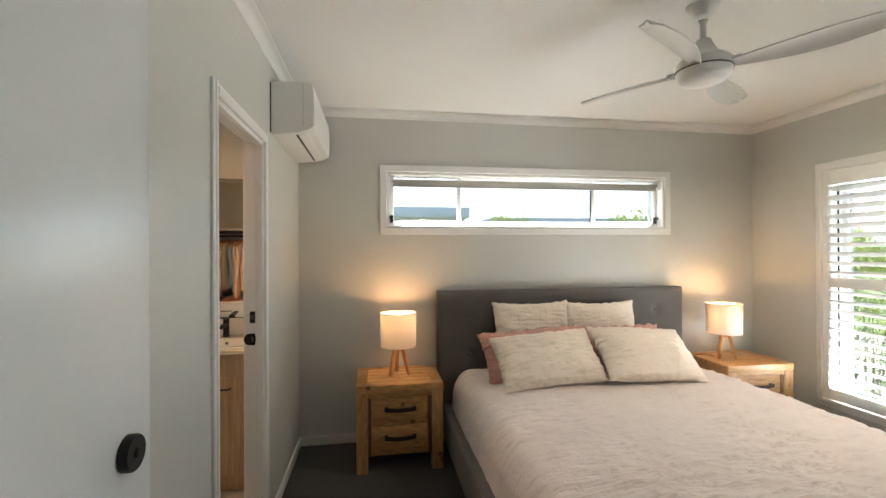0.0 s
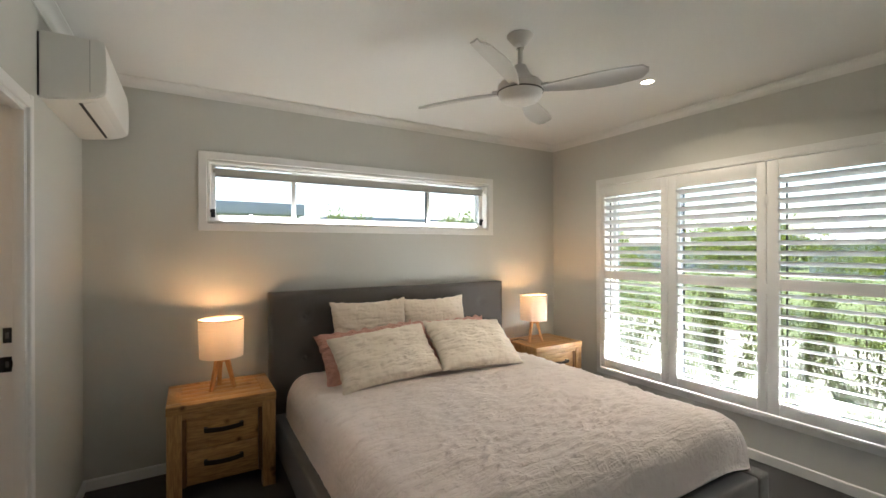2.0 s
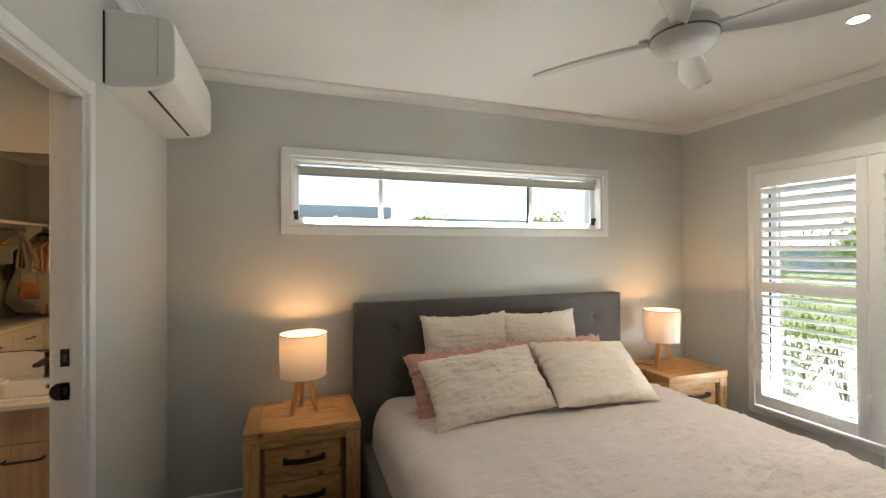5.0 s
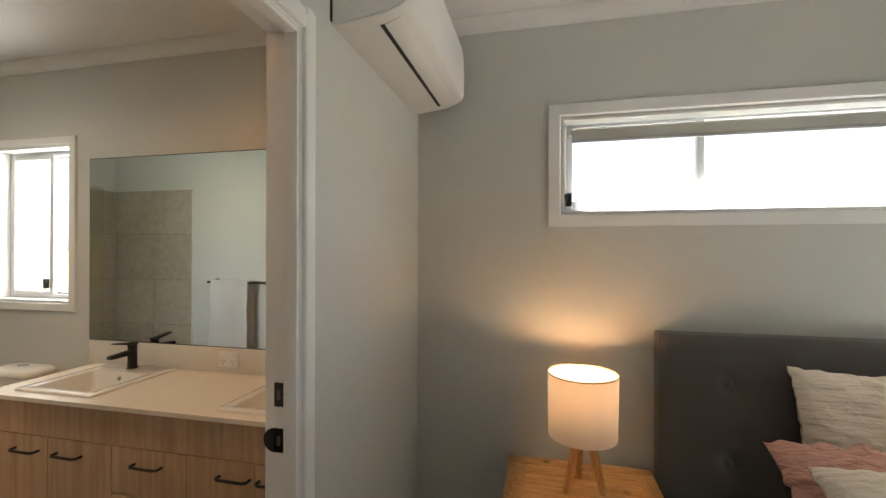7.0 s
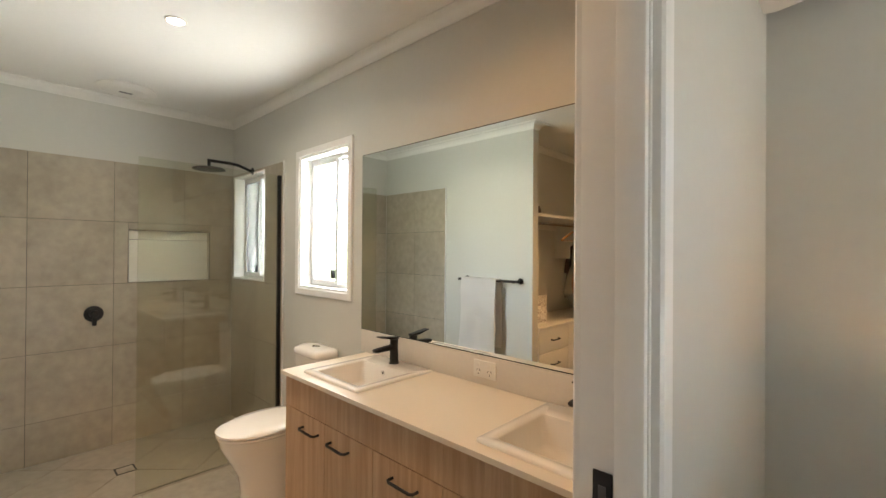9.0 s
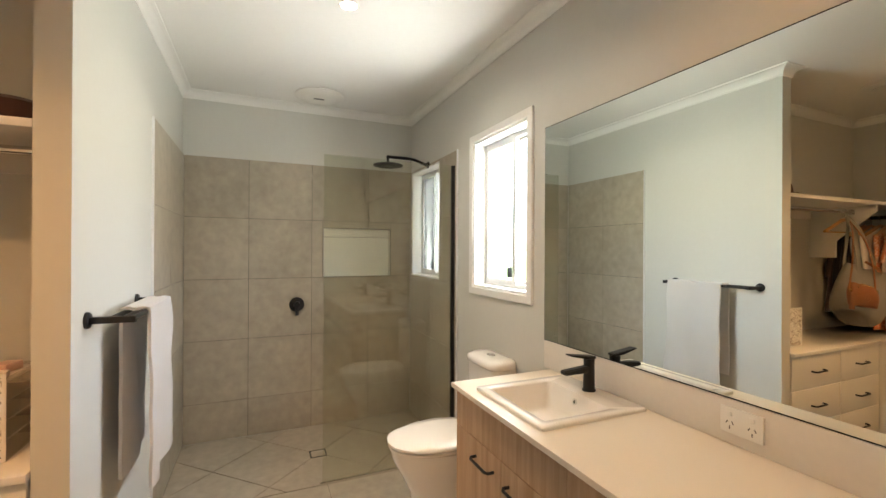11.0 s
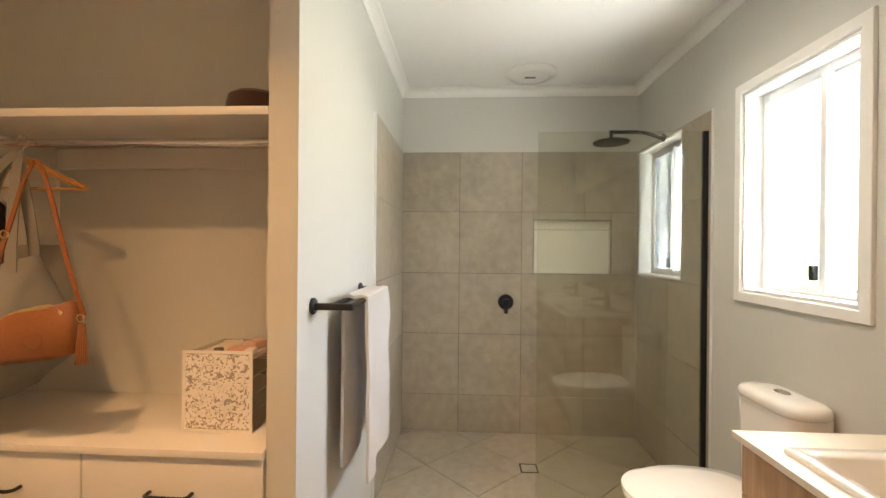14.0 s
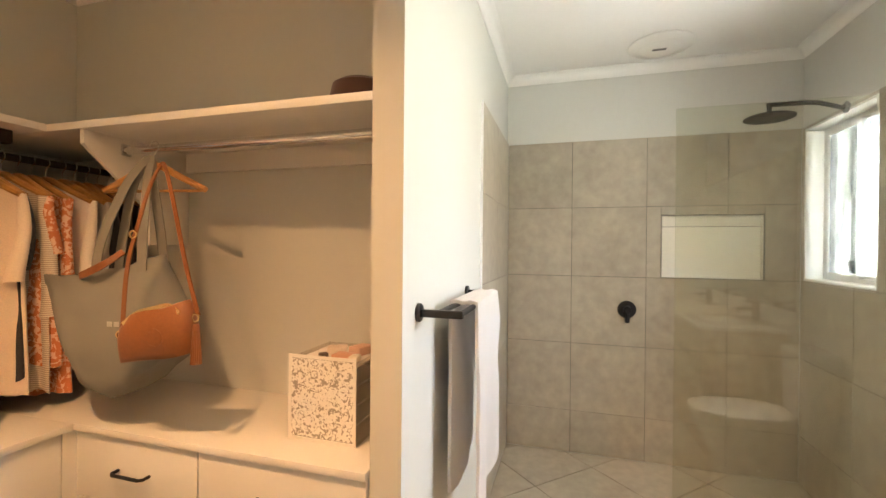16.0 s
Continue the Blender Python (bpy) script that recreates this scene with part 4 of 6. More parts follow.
def tile_wall(root, axis, face, side, us, zs, holes=()):
    """Tiles proud of a grout bed by 3 mm; side: the way the tiles face along the axis."""
    for i in range(len(us) - 1):
        for j in range(len(zs) - 1):
            pieces = [(us[i], us[i + 1], zs[j], zs[j + 1])]
            for h in holes:
                pieces = [q for p in pieces for q in rest(p, h)]
            for u0, u1, z0, z1 in pieces:
                a, b = sorted((face, face - side * 0.006))
                c = (u0 + GAP, u1 - GAP, z0 + GAP, z1 - GAP)
                bm = box(a, b, *c, 0.0012, 1) if axis == "x" else box(c[0], c[1], a, b, c[2], c[3], 0.0012, 1)
                part("tile", bm, TILE, root, smooth=0)


def bed_of_tiles(name, bm, label):
    return structure(name, bm, GROUT, label, "tiled wall")


ROWS_Z = [0.0, 0.284, 0.742, 1.196, 1.656, 2.104]
NICHE = (3.121, 3.685, 1.199, 1.597)
SHW = (-4.42, -3.81, 1.205, 2.085)
TN, TS = EN - 0.011, TY1 + 0.011    # tile faces on the north wall and the partition
end_wall = bed_of_tiles("tile_wall_end", pierced("x", SX - 0.0115, SX - 0.004, TS, TN, 0, 2.102, [NICHE]), "grey stone-look tiles on the end wall of the shower")
north_wall = bed_of_tiles("tile_wall_north", pierced("y", TN + 0.004, EN - 0.0005, SX, -3.507, 0, 2.102, [SHW]), "grey stone-look tiles round the shower window")
south_wall = bed_of_tiles("tile_wall_south", pierced("y", TY1 + 0.0005, TS - 0.004, SX, -3.507, 0, 2.102), "grey stone-look tiles on the shower side wall")
shower_floor = structure("floor_ensuite", box(SX, XI, TY0, EN, -0.06, -0.0035), GROUT, "grey stone-look tiled ensuite floor", "floor")
for x0, yface in ((-3.507, TN), (-3.507, TS)):
    d = 1 if yface == TS else -1
    a, b = sorted((yface + d * 0.001, yface - d * 0.0105))
    structure("trim", box(x0, x0 + 0.006, a, b, 0, 2.106), ALU, "pale metal tile edge trim", "trim")

# niche
nic = thing("shower_niche", pose(SX, 0, 0), "recessed shower niche with pale tiled back", "niche", kind="structure")
NICHEM = mat("niche_tile", (0.70, 0.68, 0.60), 0.3, vary=0.04, scale=3)
part("niche_back", box(-0.045, -0.037, NICHE[0], NICHE[1], NICHE[2], 1.525, 0.001), NICHEM, nic)
part("niche_back", box(-0.045, -0.037, NICHE[0], NICHE[1], 1.528, NICHE[3], 0.001), NICHEM, nic)
part("niche_backing", box(-0.06, -0.046, NICHE[0], NICHE[1], NICHE[2], NICHE[3]), GROUT, nic)
part("niche_side", box(-0.037, -0.0118, NICHE[0], NICHE[0] + 0.006, NICHE[2], NICHE[3]), NICHEM, nic)
part("niche_side", box(-0.037, -0.0118, NICHE[1] - 0.006, NICHE[1], NICHE[2], NICHE[3]), NICHEM, nic)
part("niche_base", box(-0.037, -0.0118, NICHE[0] + 0.006, NICHE[1] - 0.006, NICHE[2], NICHE[2] + 0.006), NICHEM, nic)
part("niche_head", box(-0.037, -0.0118, NICHE[0] + 0.006, NICHE[1] - 0.006, NICHE[3] - 0.006, NICHE[3]), NICHEM, nic)
architrave_frame(nic, "x", 0.0, 1, NICHE[0] - 0.004, NICHE[1] + 0.004, NICHE[2] - 0.004, NICHE[3] + 0.004, w=0.006, t=0.002, material=mat("niche_trim", (0.25, 0.23, 0.2), 0.4, metal=0.6))

# ---- ensuite windows ----
win3 = thing("window_3", pose(0, 0, 0), "white sliding ensuite window with deep reveal", "window", kind="structure")
architrave_frame(win3, "y", EN, -1, -3.312, -2.636, 1.154, 2.138, w=0.045)
reveal(win3, -3.265, -2.682, 1.2, 2.091, EN - 0.004, EN + 0.10)
y0 = EN + 0.075
fr = box(-3.253, -2.694, y0, y0 + 0.05, 1.212, 1.236, 0.002)
box(-3.253, -2.694, y0, y0 + 0.05, 2.055, 2.079, 0.002, bm=fr)
box(-3.253, -3.229, y0, y0 + 0.05, 1.236, 2.055, 0.002, bm=fr)
box(-2.718, -2.694, y0, y0 + 0.05, 1.236, 2.055, 0.002, bm=fr)
part("window_frame", fr, ALU, win3)
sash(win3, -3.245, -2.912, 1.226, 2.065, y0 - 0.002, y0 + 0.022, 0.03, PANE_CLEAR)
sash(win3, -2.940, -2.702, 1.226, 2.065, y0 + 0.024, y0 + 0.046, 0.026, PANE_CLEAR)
catch(win3, -2.955, y0, 1.30, 1)

win4 = thing("window_4", pose(0, 0, 0), "narrow white shower window in a deep reveal", "window", kind="structure")
reveal(win4, SHW[0], SHW[1], SHW[2], SHW[3], TN - 0.001, EN + 0.12)
fr = box(-4.408, -3.822, y0, y0 + 0.05, 1.217, 1.24, 0.002)
box(-4.408, -3.822, y0, y0 + 0.05, 2.05, 2.073, 0.002, bm=fr)
box(-4.408, -4.384, y0, y0 + 0.05, 1.24, 2.05, 0.002, bm=fr)
box(-3.846, -3.822, y0, y0 + 0.05, 1.24, 2.05, 0.002, bm=fr)
part("window_frame", fr, ALU, win4)
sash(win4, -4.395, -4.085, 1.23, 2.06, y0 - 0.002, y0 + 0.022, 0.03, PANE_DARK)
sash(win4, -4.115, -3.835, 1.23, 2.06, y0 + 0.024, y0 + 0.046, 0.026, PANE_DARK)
part("catch", box(-4.19, -4.17, y0 - 0.03, y0 - 0.002, 1.262, 1.30, 0.004), CHROME, win4, "small metal window catch")

# ---- shower fittings ----
screen = thing("shower_screen", pose(-3.54, 0, 0), "frameless fixed clear glass shower screen", "shower screen")
sg = part("glass", box(-0.005, 0.005, 3.0, TN - 0.004, 0.012, 2.0), glass("screen_glass", (0.95, 0.966, 0.918), mirror=0.08), screen, smooth=0)
sg.visible_shadow = False
part("wall_channel", box(-0.011, 0.011, TN - 0.024, TN - 0.0005, 0.0, 2.0, 0.001), BLACK, screen, "black wall channel")
part("floor_channel", box(-0.008, 0.008, 2.985, TN - 0.025, 0.0, 0.013), CHROME, screen)

rose = thing("overhead_shower", pose(-4.035, 0, 0), "matt black rain shower head on a wall arm", "shower head")
arm = [(0, TN, 2.095), (0, TN - 0.03, 2.097), (0, TN - 0.075, 2.113), (0, TN - 0.12, 2.127), (0, TN - 0.18, 2.132), (0, 3.53, 2.132)]
part("arm", tube(arm, 0.0115, 12), BLACK, rose)
part("wall_flange", moved(lathe([(0, 0), (0.028, 0), (0.028, 0.006), (0.012, 0.012), (0, 0.012)], 24), pose(0, TN, 2.095, 90, 0, 0)), BLACK, rose)
part("drop", tube([(0, 3.54, 2.138), (0, 3.54, 2.09)], 0.011, 12), BLACK, rose)
part("rose", moved(lathe([(0, 0.022), (0.02, 0.020), (0.03, 0.010), (0.10, 0.006), (0.112, 0.0), (0.112, -0.005), (0.108, -0.007), (0, -0.007)], 40), pose(0, 3.54, 2.068)), BLACK, rose)

mixer = thing("shower_mixer", pose(SX, 2.919, 0.985), "matt black round shower mixer with lever", "shower mixer")
part("plate", moved(lathe([(0, 0), (0.057, 0), (0.057, 0.006), (0.053, 0.009), (0, 0.009)], 36), pose(0, 0, 0, 0, 90, 0)), BLACK, mixer)
part("body", moved(lathe([(0, 0.008), (0.026, 0.008), (0.025, 0.05), (0.02, 0.055), (0, 0.055)], 28), pose(0, 0, 0, 0, 90, 0)), BLACK, mixer)
part("lever", box(0.03, 0.05, -0.013, 0.013, -0.082, -0.005, 0.006, 3), BLACK, mixer)

drain = thing("floor_drain", pose(-3.964, 3.027, 0), "square tile-insert floor drain", "drain")
part("drain_frame", pierced("x", -0.004, 0.0012, -0.056, 0.056, -0.056, 0.056, [(-0.046, 0.046, -0.046, 0.046)]), BLACK, drain, smooth=0)
drain.children[0].matrix_basis = Matrix.Rotation(radians(-90), 4, "Y")
part("tile_insert", box(-0.044, 0.044, -0.044, 0.044, -0.004, 0.0005, 0.001), TILE, drain)

vent = thing("exhaust_fan", pose(-4.19, 3.055, H), "round white ceiling exhaust fan", "exhaust fan")
part("cover", lathe([(0.175, 0), (0.175, -0.006), (0.165, -0.014), (0.12, -0.018), (0.115, -0.022), (0.0, -0.026)], 48), PLASTIC, vent)
part("ring", lathe([(0.172, -0.008), (0.150, -0.0175), (0.150, -0.0215), (0.176, -0.010)], 48), PLASTIC, vent)
part("badge", box(-0.012, 0.012, -0.045, 0.03, -0.0275, -0.0262), mat("badge_dark", (0.12, 0.12, 0.12), 0.5), vent)
vent2 = thing("ceiling_vent", pose(-2.36, 1.15, H), "round white ceiling vent in the robe", "ceiling vent")
part("cover", lathe([(0.13, 0), (0.13, -0.008), (0.115, -0.018), (0.08, -0.02), (0.076, -0.028), (0, -0.03)], 40), PLASTIC, vent2)

# ---- towel rail ----
rail = thing("towel_rail", pose(0, TY1, 1.192), "matt black double towel rail on the partition", "towel rail")
for px in (-2.60, -3.21):
    part("rose", moved(lathe([(0, 0), (0.027, 0), (0.027, 0.008), (0.024, 0.011), (0, 0.011)], 28), pose(px, 0, 0, -90, 0, 0)), BLACK, rail)
    part("post", box(px - 0.009, px + 0.009, 0.008, 0.135, -0.012, 0.010, 0.003), BLACK, rail)
part("bar", tube([(-2.60, 0.062, 0.0), (-3.21, 0.062, 0.0)], 0.009, 12), BLACK, rail)
part("bar", tube([(-2.60, 0.126, 0.0), (-3.21, 0.126, 0.0)], 0.009, 12), BLACK, rail)
TERRY = mat("white_terry", (0.80, 0.78, 0.76), 1.0, vary=0.04, fine=500, bump=0.7, bump_scale=900, sheen=0.3, through_light=0.3)


def towel_point(u, v):
    """Over two bars: v runs from the back hem over the top to the front hem."""
    s = -0.62 + 1.42 * v
    wv = noise.noise(Vector((u * 2.5, v * 5, 3)))
    x = -2.77 - 0.40 * u + 0.010 * wv
    sp = 0.125
    if s < 0:
        y, z = 0.047 + 0.012 * noise.noise(Vector((u * 3, s * 5, 1))) + 0.012 * min(1, -s * 3) * math.sin(u * 5), 0.015 + s
    elif s < sp:
        f = s / sp
        y, z = 0.047 + 0.094 * f, 0.015 + 0.006 * math.sin(f * math.pi * 2) ** 2
    else:
        d = s - sp
        y, z = 0.141 + 0.010 * math.sin(u * 7 + 1) * min(1, d * 3) + 0.014 * noise.noise(Vector((u * 3, d * 5, 5))) + 0.02 * max(0, d - 0.4) * math.sin(u * 4), 0.015 - d
    z += 0.018 * math.sin(u * 9) * max(0, abs(v - 0.47) - 0.4) * 8 * 0.3
    return Vector((x - (0.03 * max(0, v - 0.8) / 0.2 if u > 0.5 else 0), y, z))


towel = tagged(finish("towel", surface(towel_point, 26, 80, thick=0.011), TERRY, smooth=60), "white bath towel folded over the black rail", "towel")
towel.location = (0, TY1, 1.192)

# ---- toilet ----
toilet = thing("toilet", pose(-2.88, EN, 0) @ Matrix.Diagonal((0.95, 0.955, 1.02, 1)), "white ceramic close-coupled toilet with closed lid", "toilet")


def oval(w, front, back, z, sides=40, flat=0.55):
    pts = []
    for k in range(sides):
        a = 2 * math.pi * k / sides
        c, s = math.cos(a), math.sin(a)
        y = (front - back) / 2 * -s
        squ = abs(s) ** 0.85 * (1 if s > 0 else 1)
        x = w / 2 * math.copysign(abs(c) ** (0.9 if s < 0 else 0.62), c)
        pts.append((x, -(back + front) / 2 - (front - back) / 2 * (-s), z))
    return pts


def loft(rings, cap=True):
    bm = bmesh.new()
    vs = [[bm.verts.new(p) for p in r] for r in rings]
    n = len(vs[0])
    for a, b in zip(vs, vs[1:]):
        for k in range(n):
            bm.faces.new((a[k], a[(k + 1) % n], b[(k + 1) % n], b[k]))
    if cap:
        bm.faces.new(vs[0])
        bm.faces.new(vs[-1])
    return bm


part("pan", loft([oval(0.27, 0.58, 0.10, 0.0), oval(0.26, 0.57, 0.10, 0.05), oval(0.255, 0.56, 0.10, 0.14), oval(0.275, 0.575, 0.10, 0.23), oval(0.315, 0.625, 0.10, 0.32), oval(0.355, 0.67, 0.10, 0.40), oval(0.365, 0.68, 0.10, 0.448)]), CERAMIC, toilet, smooth=60)
part("seat", loft([oval(0.36, 0.68, 0.17, 0.450), oval(0.372, 0.69, 0.17, 0.454), oval(0.372, 0.69, 0.17, 0.464), oval(0.36, 0.68, 0.17, 0.468)]), CERAMIC, toilet, smooth=50)
part("lid", loft([oval(0.365, 0.685, 0.17, 0.470), oval(0.376, 0.695, 0.17, 0.475), oval(0.374, 0.693, 0.17, 0.484), oval(0.35, 0.64, 0.18, 0.494), oval(0.25, 0.54, 0.24, 0.500)]), CERAMIC, toilet, smooth=60)


def rrect(w, y0, y1, z, r=0.05, n=6):
    pts = []
    for cx, cy, a0 in ((w / 2 - r, y1 - r, 0), (-w / 2 + r, y1 - r, 90), (-w / 2 + r, y0 + r, 180), (w / 2 - r, y0 + r, 270)):
        for k in range(n + 1):
            a = radians(a0 + 90 * k / n)
            pts.append((cx + r * math.cos(a), cy + r * math.sin(a), z))
    return pts


part("cistern", moved(loft([rrect(0.30, -0.165, -0.012, 0.40), rrect(0.315, -0.168, -0.010, 0.50), rrect(0.335, -0.172, -0.008, 0.829)], True), pose(-0.015, 0, -0.032)), CERAMIC, toilet, smooth=50)
cl = part("cistern_lid", moved(loft([rrect(0.345, -0.18, -0.006, 0.830, 0.07), rrect(0.352, -0.185, -0.004, 0.836, 0.075), rrect(0.352, -0.185, -0.004, 0.852, 0.075), rrect(0.338, -0.177, -0.010, 0.866, 0.07), rrect(0.29, -0.15, -0.025, 0.874, 0.055), rrect(0.20, -0.12, -0.05, 0.877, 0.03)], True), pose(-0.015, 0, -0.032)), CERAMIC, toilet, smooth=60)
part("flush_button", moved(lathe([(0, 0.004), (0.026, 0.004), (0.029, 0.0), (0, 0)], 24), pose(-0.015, -0.092, 0.844) @ Matrix.Diagonal((1.25, 0.8, 1, 1))), CHROME, cl, "chrome flush button")
for sx in (-0.07, 0.07):
    part("lid_hinge", tube([(sx - 0.015, -0.185, 0.47), (sx + 0.015, -0.185, 0.47)], 0.012, 12), CHROME, toilet)

# ---- vanity ----
VX0, VX1, VY = -2.485, XI - 0.003, 3.395
van = thing("vanity_cabinet", pose(0, 0, 0), "light oak laminate vanity cabinet with black handles", "vanity cabinet")
part("carcass", box(VX0 + 0.018, VX1 - 0.018, VY + 0.02, EN - 0.001, 0.12, 0.70), OAKV, van)
part("side_panel", box(VX0, VX0 + 0.018, VY + 0.003, EN - 0.001, 0.10, 0.858, 0.001), OAKV, van)
part("side_panel", box(VX1 - 0.018, VX1, VY + 0.003, EN - 0.001, 0.10, 0.858, 0.001), OAKV, van)
part("kickboard", box(VX0 + 0.02, VX1, VY + 0.05, VY + 0.066, 0.0, 0.12), OAKV, van)
xs = [VX0, -1.80, -1.44, VX1]
for a, b in zip(xs, xs[1:]):
    n = 4 if b - a > 0.5 else 2
    for k in range(n):
        u0, u1 = a + (b - a) * k / n, a + (b - a) * (k + 1) / n
        part("fascia", box(u0 + (0.001 if k == 0 else 0.0001), u1 - (0.001 if k == n - 1 else 0.0001), VY, VY + 0.018, 0.713, 0.857), OAKV, van)


def bar_handle(x, z, parent, y=VY, length=0.13, axis="x"):
    bm = tube([(-length / 2, 0, 0), (-length / 2, -0.022, 0), (-length / 2 + 0.012, -0.030, 0), (length / 2 - 0.012, -0.030, 0), (length / 2, -0.022, 0), (length / 2, 0, 0)], 0.0055, 8)
    m = pose(x, y, z) if axis == "x" else pose(y, x, z, 0, 0, 90)
    return part("handle", moved(bm, m), BLACK, parent, "matt black bar handle")


def door_boards(x0, x1, z0, z1):
    d = part("door", box(x0, (x0 + x1) / 2 - 0.0001, VY, VY + 0.018, z0, z1), OAKV, van, "oak laminate door front")
    part("door_half", box((x0 + x1) / 2 + 0.0001, x1, VY, VY + 0.018, z0, z1), OAKV, d)
    return d


for x0, x1, hx in ((VX0 + 0.001, -2.138, -2.25), (-2.135, -1.802, -2.02), (-1.438, -1.141, -1.225), (-1.138, VX1 - 0.001, -1.055)):
    bar_handle(hx, 0.648, door_boards(x0, x1, 0.122, 0.709))
for z0, z1 in ((0.122, 0.325), (0.328, 0.515), (0.518, 0.709)):
    d = part("drawer", box(-1.799, -1.441, VY, VY + 0.018, z0, z1, 0.001), OAKV, van, "oak laminate drawer front")
    bar_handle(-1.62, z1 - 0.061, d)

BAS = [(-2.378, -1.948), (-1.335, -0.905)]
BY_0, BY_1 = 3.425, 3.862
top = pierced("x", 0.859, 0.877, VX0 - 0.012, VX1, 3.374, EN - 0.0015, [(b[0] + 0.012, b[1] - 0.012, BY_0 + 0.012, BY_1 - 0.012) for b in BAS])
moved(top, Matrix(((0, 1, 0, 0), (0, 0, 1, 0), (1, 0, 0, 0), (0, 0, 0, 1))))
tagged(finish("benchtop", top, STONE, smooth=0), "cream stone benchtop on the vanity", "benchtop")
tagged(finish("upstand", box(-2.54, VX1, EN - 0.007, EN - 0.001, 0.878, 1.004, 0.001), SPLASH), "cream tiled splashback strip above the benchtop", "splashback", kind="structure")


def basin(cx):
    root = thing("basin", pose(cx, 0, 0), "white rectangular inset ceramic basin", "basin", group="vanity basins")

    def ring(mx, y0, y1, z, r):
        return [(p[0], p[1], z) for p in rrect(2 * mx, y0, y1, z, r, 5)]

    w = 0.215
    rings = [ring(w, BY_0, BY_1, 0.8772, 0.012), ring(w, BY_0, BY_1, 0.885, 0.012), ring(w - 0.004, BY_0 + 0.004, BY_1 - 0.004, 0.889, 0.012),
             ring(w - 0.045, BY_0 + 0.040, BY_1 - 0.122, 0.888, 0.014), ring(w - 0.049, BY_0 + 0.045, BY_1 - 0.126, 0.882, 0.016),
             ring(w - 0.066, BY_0 + 0.066, BY_1 - 0.140, 0.80, 0.03), ring(w - 0.085, BY_0 + 0.09, BY_1 - 0.15, 0.782, 0.04), ring(0.02, 3.58, 3.62, 0.778, 0.015)]
    bm = bmesh.new()
    vs = [[bm.verts.new(p) for p in r] for r in rings]
    n = len(vs[0])
    for a, b in zip(vs, vs[1:]):
        for k in range(n):
            bm.faces.new((a[k], a[(k + 1) % n], b[(k + 1) % n], b[k]))
    bm.faces.new(vs[-1])
    part("bowl", bm, CERAMIC, root, smooth=50)
    part("waste", moved(lathe([(0, 0.004), (0.018, 0.004), (0.022, 0.0), (0, 0)], 20), pose(0, 3.6, 0.778)), CHROME, root)
    ov = part("overflow", moved(lathe([(0.006, 0.003), (0.011, 0.003), (0.012, 0.0), (0.006, 0.0)], 20), pose(0, BY_1 - 0.1300, 0.856, 78, 0, 0)), CHROME, root)
    part("overflow_hole", moved(lathe([(0, 0.001), (0.006, 0.001), (0.006, 0.0), (0, 0)], 16), pose(0, BY_1 - 0.1300, 0.856, 78, 0, 0)), SHADOWLINE, ov)
    return root


def tap(cx):
    root = thing("basin_mixer", pose(cx, 3.808, 0.888) @ Matrix.Diagonal((0.92, 1, 0.9, 1)), "matt black basin mixer tap with flat lever", "tap", group="basin taps")
    part("body", lathe([(0, 0), (0.027, 0), (0.027, 0.005), (0.0225, 0.008), (0.021, 0.115), (0.022, 0.132), (0.021, 0.136), (0, 0.136)], 28), BLACK, root)
    sp = prism([(0.0, 0.078), (0.0, 0.108), (-0.125, 0.098), (-0.128, 0.085), (-0.120, 0.078), (-0.105, 0.080)], "x", -0.017, 0.017)
    bmesh.ops.bevel(sp, geom=sp.edges[:], offset=0.004, segments=2, affect="EDGES")
    part("spout", sp, BLACK, root)
    lv = prism([(0.021, 0.135), (0.021, 0.146), (-0.04, 0.154), (-0.10, 0.163), (-0.102, 0.158), (-0.03, 0.140)], "x", -0.019, 0.019)
    bmesh.ops.bevel(lv, geom=lv.edges[:], offset=0.0025, segments=2, affect="EDGES")
    part("lever", lv, BLACK, root)
    return root


for cx in ((BAS[0][0] + BAS[0][1]) / 2, (BAS[1][0] + BAS[1][1]) / 2):
    basin(cx)
    tap(cx - (0.028 if cx > -1.5 else 0.008))

MIRROR = mat("mirror_silver", (0.76, 0.80, 0.76), 0.0, metal=1.0, vary=0.0)
for link in list(MIRROR.node_tree.nodes["Principled BSDF"].inputs["Roughness"].links):
    MIRROR.node_tree.links.remove(link)
MIRROR.node_tree.nodes["Principled BSDF"].inputs["Roughness"].default_value = 0.0
mir = thing("wall_mirror", pose(0, 0, 0), "large frameless rectangular wall mirror above the vanity", "mirror")
part("glass", box(-2.538, -0.80, EN - 0.0062, EN - 0.0042, 1.0095, 1.9985), MIRROR, mir, smooth=0)
part("backing", box(-2.5425, -0.796, EN - 0.0042, EN - 0.0002, 1.005, 2.003), BLACK, mir, smooth=0)

gpo = thing("power_outlet", pose(-1.643, EN - 0.0071, 0.948), "white double power outlet on the splashback", "power outlet")
part("plate", box(-0.058, 0.058, -0.009, 0.0, -0.037, 0.037, 0.003), PLASTIC, gpo)
for sx in (-0.03, 0.03):
    part("switch", box(sx - 0.007, sx + 0.007, -0.012, -0.009, 0.012, 0.026, 0.001), PLASTIC, gpo)
    for ax, az, an in ((-0.008, -0.006, 30), (0.008, -0.006, -30), (0.0, -0.02, 0)):
        part("pin_slot", moved(box(-0.0012, 0.0012, -0.0096, -0.0088, -0.005, 0.005), pose(sx + ax, 0, az, 0, an, 0)), SHADOWLINE, gpo)


